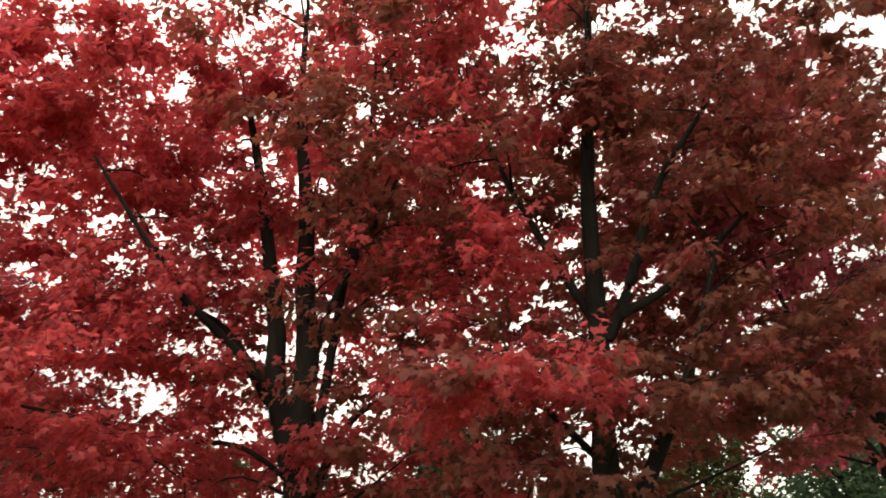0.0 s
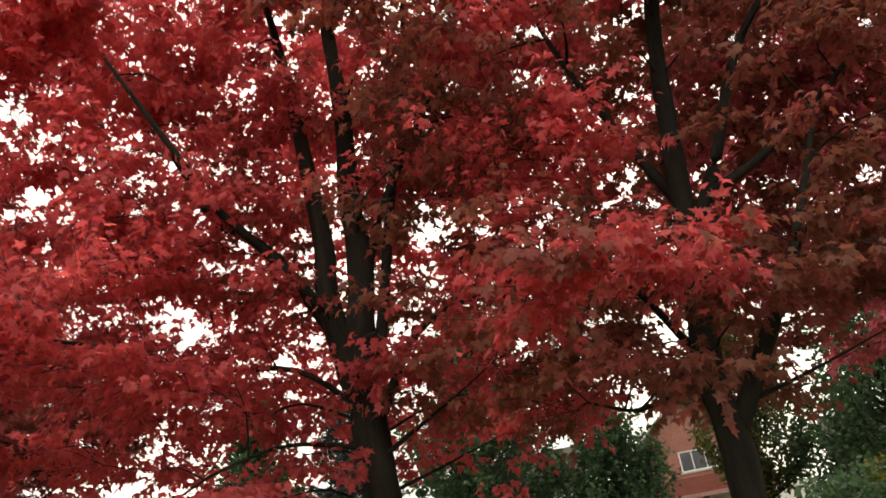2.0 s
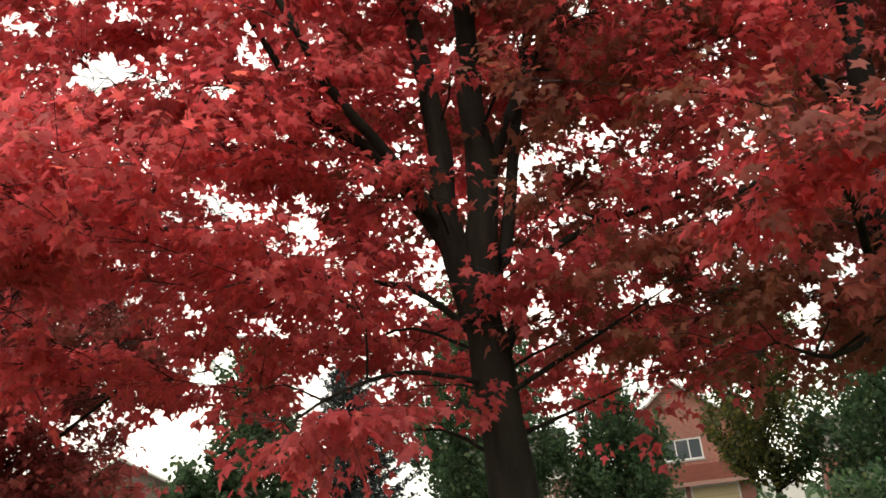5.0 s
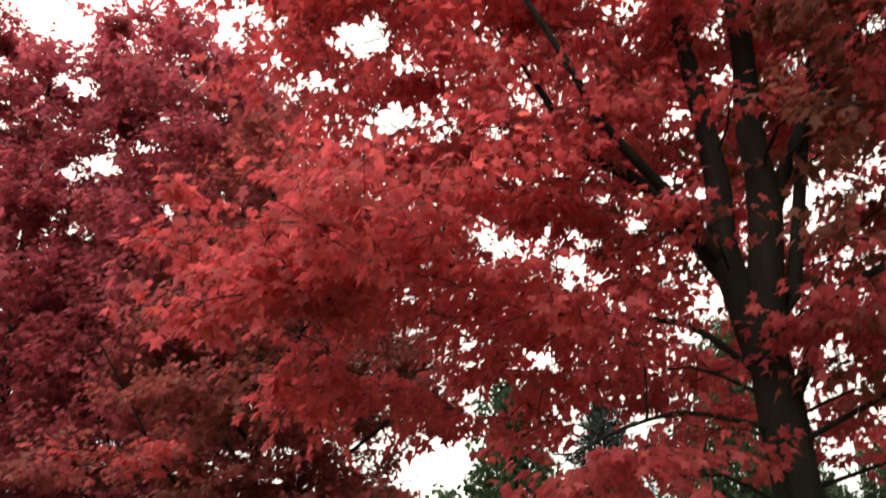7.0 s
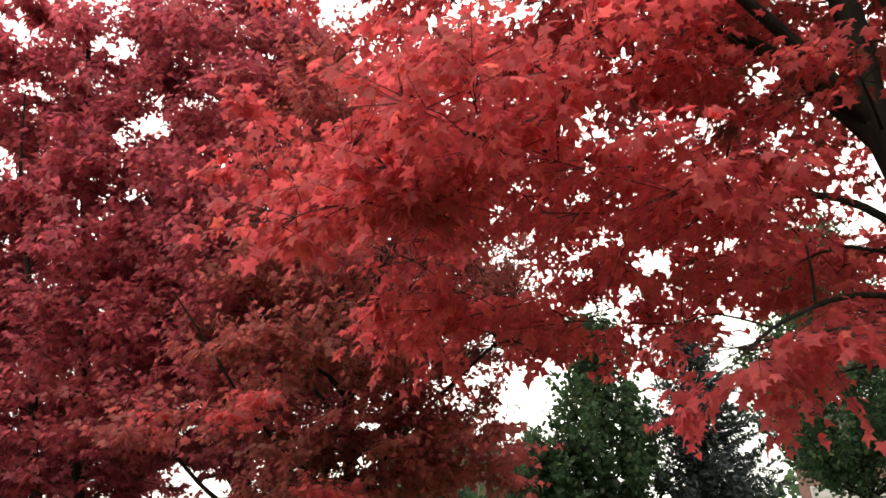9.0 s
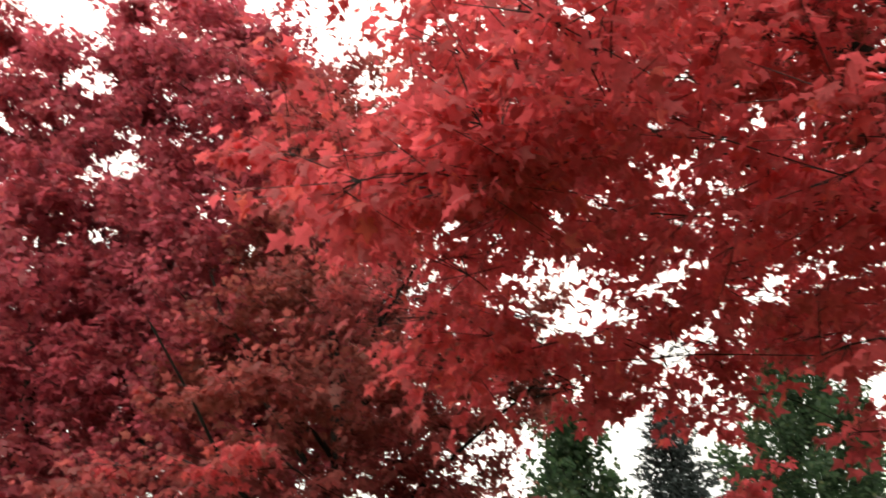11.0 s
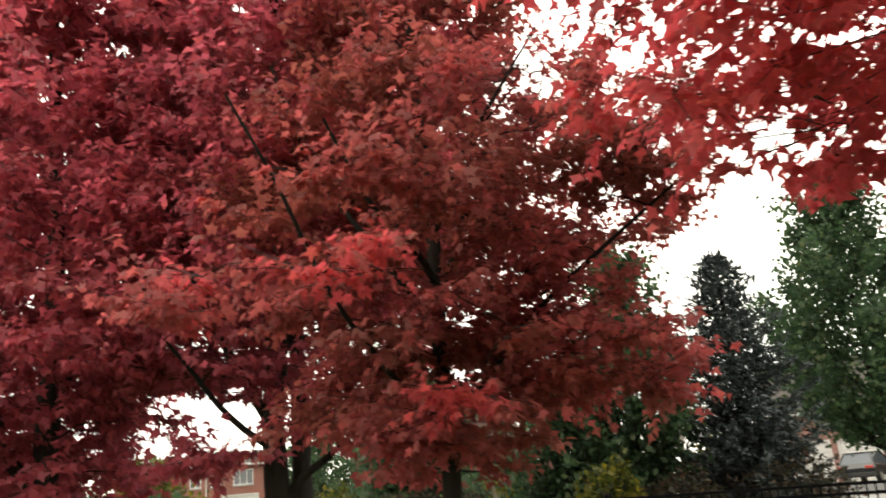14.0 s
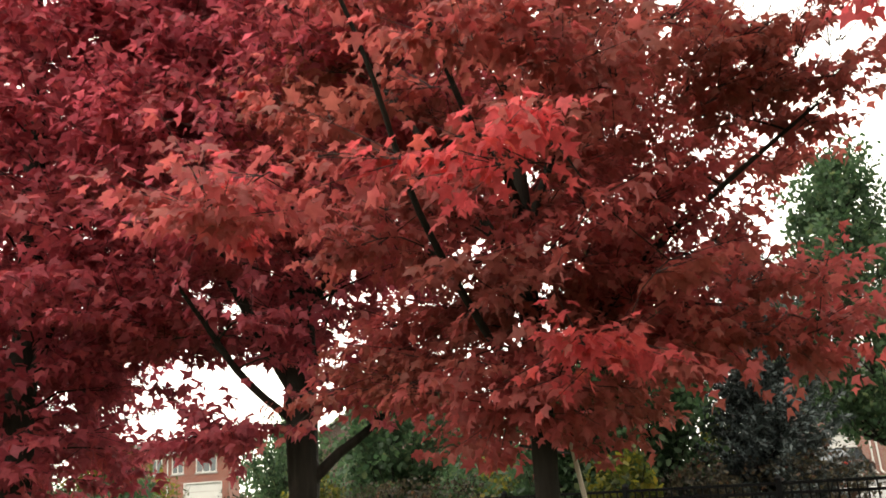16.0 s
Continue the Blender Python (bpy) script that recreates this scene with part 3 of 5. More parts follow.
# ---- green trees, spruce and shrubs beyond the fence ----
def green_tree(base, height, low, radius, seed, label, leaf=GREEN, leaves=9000, trunk_r=0.12, leaf_size=0.20):
    """A broad-leaved street tree: trunk, rising limbs, leaves set in clumps on them."""
    rng = np.random.default_rng(seed)
    tree = empty("green_tree", pose(base[0], base[1], 0), label=label, category="tree", group="green street trees")
    p = spline([(0, 0, -0.1), (0.03, 0, height * 0.25), (-0.04, 0.03, height * 0.55), (0.02, 0, height * 0.93)], 0.3)
    r = np.linspace(trunk_r, 0.015, len(p)) + trunk_r * 0.5 * np.exp(-np.maximum(p[:, 2], 0) / 0.2)
    v, f = tube(p, r, 9)
    array_mesh("trunk", v, f, BARK, tree, smooth=True)
    ends, pieces, ways = [], [], []
    count = 58
    for k in range(count):
        u = ((k + 0.5) / count) ** 0.9
        h = low + (height - low) * u
        reach = radius * (math.sin(math.pi * min(1, 0.20 + 0.80 * u) ** 0.7) ** 0.75 + 0.08) * rng.uniform(0.62, 1.14)
        a = k * 2.4 + rng.normal() * 0.3
        # limbs leave the stem low and sweep upwards, so that the crown ends in many upright sprays
        tip = np.array([math.cos(a) * reach, math.sin(a) * reach, min(h + reach * 0.35, height * rng.uniform(0.93, 1.02))])
        s = np.array([0, 0, max(low * 0.75, h - reach * 1.2)])
        q = spline([s, s + (tip - s) * np.array([0.62, 0.62, 0.42]), tip], 0.22)
        pieces.append(tube(q, np.linspace(0.034, 0.006, len(q)), 4))
        for j in range(len(q) // 3, len(q)):
            ends.append(q[j] + rng.normal(size=3) * 0.06)
            ways.append(q[j] - q[j - 1])
            if j % 2 == 0:
                w = np.array([rng.normal() * 0.6, rng.normal() * 0.6, 1.0]) * radius * rng.uniform(0.12, 0.3)
                pieces.append(tube(np.array([q[j], q[j] + w]), [0.010, 0.003], 3))
                for t in (0.5, 1.0):
                    ends.append(q[j] + w * t)
                    ways.append(w)
    for t in np.linspace(0.75, 1.0, 10):
        ends.append(np.array([0, 0, height * t]))
        ways.append(np.array([0, 0, 1.0]))
    v, f = joined(pieces)
    tagged(array_mesh("branching", v, f, BARK, tree), kind="stuff")
    ends = np.array(ends)
    ways = np.array(ways)
    ways /= np.linalg.norm(ways, axis=1, keepdims=True) + 1e-9
    # some sprays are full and some thin
    share = rng.uniform(0.15, 1.0, len(ends)) ** 1.5
    pick = rng.choice(len(ends), leaves, p=share / share.sum())
    place = ends[pick] + ways[pick] * rng.normal(size=(leaves, 1)) * 0.13 + rng.normal(size=(leaves, 3)) * 0.115 * (radius / 2.0 + 0.25)
    tip = rng.normal(size=(leaves, 3)) * 0.8 + ways[pick] * 0.5 + np.array([0, 0, -0.5])
    normal = np.array([0, 0, 0.5]) + rng.normal(size=(leaves, 3)) * 0.7
    v, f = blades(place, tip, normal, leaf_size * rng.uniform(0.6, 1.2, leaves), OVAL, rng.uniform(0, 0.3, leaves))
    tagged(array_mesh("foliage", v, f, leaf, tree), kind="stuff")
    return tree


green_tree((-5.5, 22.2), 6.1, 1.0, 1.2, 5, "green leafy street tree with a pointed crown", leaves=14000, leaf_size=0.15)
green_tree((-6.9, 21.6), 3.3, 0.3, 1.35, 17, "low bushy green tree behind the fence", leaves=9000, leaf_size=0.15)
green_tree((0.55, 29.0), 9.3, 1.9, 2.3, 6, "tall green leafy street tree with a broad crown", leaves=30000, trunk_r=0.16, leaf_size=0.165)
green_tree((4.5, 28.2), 5.2, 1.2, 1.8, 7, "low rounded green street tree", leaves=15000, leaf_size=0.16)
green_tree((8.35, 26.0), 7.5, 2.1, 1.6, 8, "olive-green street tree with loose foliage", leaf=OLIVE, leaves=14000, leaf_size=0.15)
green_tree((11.6, 24.0), 6.4, 0.6, 2.6, 9, "dense green tree beside the bungalow", leaves=17000, leaf_size=0.16)
green_tree((15.0, 27.0), 7.2, 0.6, 3.0, 10, "dense dark green tree by the street", leaves=10000, leaf_size=0.2)
green_tree((-12.0, 27.0), 4.4, 0.9, 1.7, 14, "small green tree behind the maples", leaves=8000)
green_tree((-23.5, 46.0), 5.0, 0.8, 2.2, 15, "dark green tree by the street", leaves=7000, leaf_size=0.22)
green_tree((-23.0, 30.0), 3.0, 0.4, 1.4, 16, "small yellowish green tree by the street", leaf=YELLOW, leaves=6000)


def spruce(base, height, radius, seed, label):
    rng = np.random.default_rng(seed)
    tree = empty("spruce_tree", pose(base[0], base[1], 0), label=label, category="tree")
    p = np.array([(0, 0, z) for z in np.linspace(-0.1, height, 14)])
    v, f = tube(p, np.linspace(0.16, 0.012, 14), 8)
    array_mesh("trunk", v, f, BARK, tree, smooth=True)
    pieces, place, tip, normal = [], [], [], []
    up = np.array([0, 0, 1.0])
    for k in range(230):
        u = ((k + 0.5) / 230) ** 1.2
        h = 0.35 + (height - 0.55) * u
        ln = (radius * (1 - u) ** 0.72 + 0.08) * rng.uniform(0.5, 1.15)
        a = k * 2.39996 + rng.normal() * 0.2
        d = np.array([math.cos(a), math.sin(a), 0])
        aside = np.array([-d[1], d[0], 0])
        # boughs sag and turn up at their ends; those near the top rise
        sag, lift = -0.16 + 0.30 * u, 0.04 + 0.42 * u
        q = spline([up * h, up * h + d * ln * 0.5 + up * sag * ln, up * h + d * ln + up * lift * ln], 0.16)
        pieces.append(tube(q, np.linspace(0.018, 0.004, len(q)), 4))
        lines = [(q, 55)]
        for j in range(1, len(q)):
            for side in (-1, 1)[::1 if j % 2 else -1][:1 + (k + j) % 2]:
                w = (d * 0.75 + aside * side * rng.uniform(0.5, 1.0) + up * rng.uniform(-0.25, 0.2)) * min(0.42, 0.10 + 0.26 * ln * (1 - j / len(q))) * rng.uniform(0.7, 1.2)
                e = np.array([q[j], q[j] + w * 0.55 - up * 0.015, q[j] + w])
                pieces.append(tube(e, [0.006, 0.004, 0.002], 3))
                lines.append((e, 52))
        for e, thick in lines:
            step = np.linalg.norm(np.diff(e, axis=0), axis=1).sum()
            m = int(3 + thick * step)
            t = rng.uniform(0.1, 1.0, m) * (len(e) - 1)
            i = np.minimum(t.astype(int), len(e) - 2)
            o = e[i] + (e[i + 1] - e[i]) * (t - i)[:, None]
            axis = (e[i + 1] - e[i]) / (np.linalg.norm(e[i + 1] - e[i], axis=1, keepdims=True) + 1e-9)
            place.append(o)
            tip.append(axis * 0.8 + rng.normal(size=(m, 3)) * 0.55 + up * 0.1)
            normal.append(up + rng.normal(size=(m, 3)) * 0.6)
    v, f = joined(pieces)
    tagged(array_mesh("branching", v, f, BARK, tree), kind="stuff")
    place, tip, normal = np.vstack(place), np.vstack(tip), np.vstack(normal)
    n = len(place)
    spear = np.array([(0.0, 0.0), (0.17, 0.4), (0.0, 1.0), (-0.17, 0.4)])
    v, f = blades(place, tip, normal, rng.uniform(0.08, 0.17, n), spear, rng.uniform(0, 0.2, n))
    tagged(array_mesh("needles", v, f, NEEDLE, tree), kind="stuff")


spruce((-3.31, 22.7), 6.05, 2.0, 3, "blue-grey spruce with layered branches")

# pale leafless tree behind the spruce
bare_rng = np.random.default_rng(77)
bare = empty("bare_tree", pose(-4.9, 44.0, 0), label="pale leafless tree with fine upright twigs", category="tree")
v, f = tube(spline([(0, 0, -0.1), (0.05, 0, 2.0), (0, 0, 4.2)], 0.4), np.linspace(0.14, 0.06, len(spline([(0, 0, -0.1), (0.05, 0, 2.0), (0, 0, 4.2)], 0.4))), 8)
array_mesh("trunk", v, f, PALE_BARK, bare, smooth=True)
sprigs = []
for k in range(44):
    a, lean = bare_rng.uniform(0, 2 * math.pi), bare_rng.uniform(0.1, 0.75)
    s = np.array([0, 0, bare_rng.uniform(1.6, 4.2)])
    ln = bare_rng.uniform(2.6, 4.8)
    e = s + ln * np.array([math.cos(a) * lean, math.sin(a) * lean, 1 - lean * 0.35])
    q = spline([s, (s + e) / 2 + bare_rng.normal(size=3) * 0.15, e], 0.5)
    sprigs.append(tube(q, np.linspace(0.03, 0.006, len(q)), 4))
    for j in range(9):
        o = q[int(bare_rng.integers(1, len(q)))]
        w = (e - s) / ln * 0.7 + bare_rng.normal(size=3) * 0.45
        sprigs.append(tube(np.array([o, o + w * bare_rng.uniform(0.4, 1.0)]), [0.011, 0.004], 3))
v, f = joined(sprigs)
tagged(array_mesh("branching", v, f, PALE_BARK, bare), kind="stuff")


def shrub(base, rx, rz, seed, label, leaf, leaves=1300, size=0.13):
    rng = np.random.default_rng(seed)
    s = empty("shrub", pose(base[0], base[1], 0), label=label, category="shrub", group="shrubs along the street")
    stems = []
    for k in range(16):
        a = rng.uniform(0, 2 * math.pi)
        e = np.array([math.cos(a) * rx * rng.uniform(0.2, 0.9), math.sin(a) * rx * rng.uniform(0.2, 0.9), rz * rng.uniform(0.6, 1.0)])
        q = spline([(0, 0, -0.05), tuple(e * 0.5 + np.array([0, 0, 0.1])), tuple(e)], 0.2)
        stems.append(tube(q, np.linspace(0.015, 0.004, len(q)), 4))
    v, f = joined(stems)
    tagged(array_mesh("branching", v, f, BARK, s), kind="stuff")
    d = rng.normal(size=(leaves, 3))
    d /= np.linalg.norm(d, axis=1, keepdims=True)
    rad = rng.uniform(0.35, 1.0, leaves) ** 0.5 * (1 + 0.25 * np.sin(d[:, 0] * 5 + seed) * np.cos(d[:, 1] * 4))
    place = d * rad[:, None] * np.array([rx, rx, rz * 0.55]) + np.array([0, 0, rz * 0.52])
    place = place[place[:, 2] > 0.03]
    n = len(place)
    tip = rng.normal(size=(n, 3)) + np.array([0, 0, 0.2])
    v, f = blades(place, tip, np.array([0, 0, 1.0]) + rng.normal(size=(n, 3)) * 0.7, size * rng.uniform(0.6, 1.3, n), OVAL, rng.uniform(0, 0.3, n))
    tagged(array_mesh("foliage", v, f, leaf, s), kind="stuff")


DRAB = leaf_material("leaf_drab_brown", [(0.0, (0.016, 0.013, 0.009)), (0.5, (0.03, 0.025, 0.015)), (0.9, (0.05, 0.038, 0.02)), (1.0, (0.08, 0.03, 0.02))])
shrub_rng = np.random.default_rng(5)
for k in range(11):
    w = shrub_rng.uniform(0.8, 1.3)
    o = FENCE + RUN * (3.2 + k * 1.5) + Vector((0.466, 0.885, 0)) * shrub_rng.uniform(2.2, 4.2)
    shrub((o.x, o.y), w, shrub_rng.uniform(1.1, 1.7), 100 + k, "drab brownish green shrub behind the fence", DRAB, 2000, 0.09)
for x, y, w, h in ((-24.0, 27.5, 1.5, 2.3), (-27.0, 31.0, 1.7, 2.6), (-22.0, 24.0, 1.3, 2.0), (-18.5, 24.0, 1.2, 1.9), (-31.0, 33.0, 2.0, 2.8), (-26.0, 25.0, 1.6, 2.2)):
    shrub((x, y), w, h, int(400 + x * 3), "broad dull green shrub beyond the lawn", DRAB if x < -25 else GREEN, 2200, 0.17)
for x, y, w, h in ((-8.0, 22.6, 0.9, 1.9), (-5.9, 19.9, 0.6, 1.6), (-3.9, 24.6, 0.6, 2.1), (-20.5, 29.0, 1.2, 1.8), (8.6, 19.0, 0.7, 2.0), (9.6, 18.4, 0.6, 1.5), (-14.0, 26.0, 0.9, 1.7)):
    shrub((x, y), w, h, int(200 + x * 3), "yellow-green shrub turning colour behind the fence", YELLOW, 1300)
for x, y, w, h in ((6.8, 17.5, 1.1, 1.8), (8.0, 17.0, 1.0, 1.5), (10.6, 16.8, 1.2, 2.2), (5.2, 19.0, 0.9, 1.4), (12.4, 16.4, 1.3, 2.6), (-29.0, 31.0, 2.0, 2.6), (-14.5, 31.0, 1.3, 2.2), (-10.5, 30.0, 1.2, 2.2), (-6.9, 25.0, 1.0, 2.2), (-7.6, 27.5, 1.4, 2.6), (-9.2, 24.5, 1.2, 2.0)):
    shrub((x, y), w, h, int(300 + x * 3), "dense green shrub near the street", GREEN, 1800, 0.14)

# ---- added backdrop woods that hide the sky at the horizon ----
wood_rng = np.random.default_rng(91)
n = 15000
ang = wood_rng.uniform(-2.6, 2.6, n)
far = wood_rng.uniform(105, 135, n)
crest = 3.4 + 1.2 * np.sin(ang * 9) + 0.9 * np.sin(ang * 23 + 1) + 0.6 * np.sin(ang * 51)
place = np.stack([np.sin(ang) * far, np.cos(ang) * far, crest * wood_rng.uniform(0.0, 1.0, n) ** 0.7], axis=1)
v, f = blades(place, wood_rng.normal(size=(n, 3)), wood_rng.normal(size=(n, 3)), wood_rng.uniform(0.7, 1.5, n), OVAL, np.zeros(n))
woods = array_mesh("far_woods", v, f, GREEN)
tagged(woods, label="added dark green backdrop wood that hides the sky at the horizon", category="woods", kind="stuff")


# ---- red maples ----
# places in the crowns cleared to fit the sky gaps in the camera's view, and their radii
LOW_OPENINGS = [
    ((-2.88, 6.9, 3.68), 0.17), ((-2.32, 6.9, 3.48), 0.19), ((-1.92, 6.9, 3.74), 0.12), ((-0.68, 6.9, 3.84), 0.22), ((-0.86, 6.9, 3.32), 0.16), ((0.24, 6.9, 2.81), 0.22),
    ((-2.67, 6.9, 2.87), 0.13), ((0.71, 6.9, 3.10), 0.15), ((0.84, 6.9, 2.57), 0.15), ((-3.6, 7.4, 2.95), 0.10), ((-2.6, 5.3, 3.0), 0.13), ((-2.4, 5.7, 2.1), 0.16),
    ((-3.55, 8.0, 2.45), 0.12), ((-3.5, 4.8, 3.0), 0.14), ((-3.8, 6.0, 2.9), 0.18), ((-3.3, 8.1, 3.2), 0.10), ((-2.7, 8.3, 3.2), 0.14), ((-4.3, 6.3, 2.7), 0.13),
    ((-3.8, 7.3, 2.58), 0.18), ((-3.1, 7.7, 2.8), 0.20), ((-4.1, 5.8, 3.7), 0.18),
]
MIDDLE_OPENINGS = [
    ((-2.83, 6.9, 4.57), 0.14), ((-3.24, 6.9, 4.64), 0.14), ((-3.68, 6.9, 4.74), 0.18), ((-2.55, 6.9, 4.80), 0.12), ((-0.29, 6.9, 4.96), 0.16), ((0.72, 6.9, 4.60), 0.12),
    ((1.95, 6.9, 4.69), 0.14), ((1.64, 6.9, 4.33), 0.11), ((4.1, 6.9, 4.3), 0.36), ((-2.55, 8.7, 4.2), 0.15), ((0.8, 7.6, 4.8), 0.16), ((-0.4, 8.7, 4.7), 0.24),
    ((-0.4, 10.35, 5.35), 0.24), ((-3.0, 7.3, 4.0), 0.14), ((-3.6, 7.0, 4.85), 0.18), ((3.1, 5.7, 3.7), 0.26),
]
HIGH_OPENINGS = [
    ((-3.85, 6.9, 5.6), 0.24), ((0.51, 6.9, 5.55), 0.24), ((-3.44, 6.9, 7.2), 0.15), ((-0.1, 6.9, 6.89), 0.18), ((3.8, 6.9, 7.0), 0.32), ((-0.3, 8.7, 5.9), 0.20),
    ((-3.0, 5.9, 6.4), 0.16), ((-5.0, 7.1, 6.1), 0.34), ((-4.5, 8.35, 6.75), 0.30), ((6.6, 11.2, 5.9), 0.50), ((4.5, 8.6, 8.1), 0.30),
]
DRIVE_OPENINGS = [((-0.2, 8.2, 2.15), 0.28), ((0.3, 8.3, 2.4), 0.2), ((-0.1, 7.7, 2.3), 0.2), ((-3.0, 8.1, 3.0), 0.14)]
YOUNG_MAPLE_OPENINGS = [
    ((-5.1, 9.75, 4.5), 0.20), ((-4.4, 9.75, 4.35), 0.20), ((-4.85, 9.75, 5.0), 0.40), ((-4.2, 9.75, 4.9), 0.45), ((-5.2, 9.75, 5.7), 0.35), ((-4.35, 9.9, 4.0), 0.17),
    ((-4.2, 9.1, 4.3), 0.26), ((-5.0, 9.05, 3.65), 0.15), ((-5.1, 9.1, 4.05), 0.18), ((-4.35, 9.75, 4.0), 0.16), ((-5.0, 10.15, 4.45), 0.22), ((-4.0, 10.1, 3.85), 0.16), ((-4.6, 9.4, 3.95), 0.13),
    ((-5.2, 9.2, 4.0), 0.16), ((-4.5, 9.8, 4.0), 0.15), ((-4.3, 9.2, 3.4), 0.15),
]
FAR_OPENINGS = [
    ((-9.1, 10.8, 2.0), 0.22), ((-8.6, 10.8, 2.40), 0.14), ((-8.4, 10.8, 2.80), 0.14), ((-8.0, 10.8, 2.17), 0.08), ((-8.74, 10.8, 4.3), 0.14), ((-10.7, 13.5, 2.3), 0.22), ((-9.7, 11.8, 2.2), 0.24),
]
CREST_OPENINGS = [
    ((-9.3, 10.5, 7.0), 0.38), ((-9.75, 10.5, 8.4), 0.36), ((-10.05, 10.5, 9.6), 0.38), ((-9.25, 10.5, 6.0), 0.26), ((-8.4, 10.5, 5.45), 0.15), ((-9.85, 11.5, 7.65), 0.32), ((-10.1, 10.8, 10.5), 0.35),
]
# leaves cleared between the camera and the limbs, so that the wood shows
BARE_LIMBS = [
    ((-1.16, 6.5, 3.0), 0.12), ((-1.15, 6.5, 3.3), 0.13), ((-1.10, 6.5, 3.7), 0.14), ((-1.10, 6.5, 4.1), 0.14), ((-1.10, 6.5, 4.6), 0.13), ((-1.38, 6.5, 3.5), 0.13), ((-1.38, 6.5, 4.0), 0.13),
    ((-1.80, 6.5, 3.92), 0.12), ((-2.15, 6.5, 4.28), 0.11), ((-0.98, 6.5, 3.3), 0.10), ((-0.85, 6.5, 3.9), 0.10), ((1.27, 6.1, 2.55), 0.14), ((1.34, 6.1, 3.3), 0.14), ((1.38, 6.1, 3.8), 0.13), ((1.65, 6.0, 2.6), 0.10),
]
BARE_YOUNG_LIMBS = [
    ((-5.93, 9.35, 2.35), 0.10), ((-5.92, 9.35, 2.85), 0.11), ((-5.92, 9.35, 3.3), 0.11), ((-5.93, 9.35, 3.8), 0.10), ((-6.12, 8.85, 2.1), 0.09), ((-6.22, 8.4, 2.4), 0.10),
    ((-5.72, 9.3, 3.3), 0.08), ((-5.62, 9.3, 3.75), 0.08), ((-8.0, 10.2, 2.35), 0.10), ((-8.15, 10.1, 2.8), 0.10), ((-7.8, 10.3, 2.2), 0.12),
]
# the camera position that each set is lined up with, and its depth
OPENINGS = []
for places, spot, depth in ((LOW_OPENINGS, (-1.8, 2.1, 1.5), 1.9), (MIDDLE_OPENINGS, (-1.5, 2.0, 1.5), 1.9), (HIGH_OPENINGS, (-1.5, 1.8, 1.5), 1.9), (DRIVE_OPENINGS, (-2.0, 2.0, 1.5), 1.4), (YOUNG_MAPLE_OPENINGS, (-4.8, 4.4, 1.4), 1.8),
                            (FAR_OPENINGS, (-4.8, 4.4, 1.4), 1.9), (CREST_OPENINGS, (-2.8, 2.8, 1.5), 2.2), (BARE_LIMBS, (-1.6, 1.9, 1.5), 0.5), (BARE_YOUNG_LIMBS, (-4.9, 4.5, 1.4), 0.42)):
    OPENINGS += [(np.array(q), reach, np.array(spot), depth) for q, reach in places]


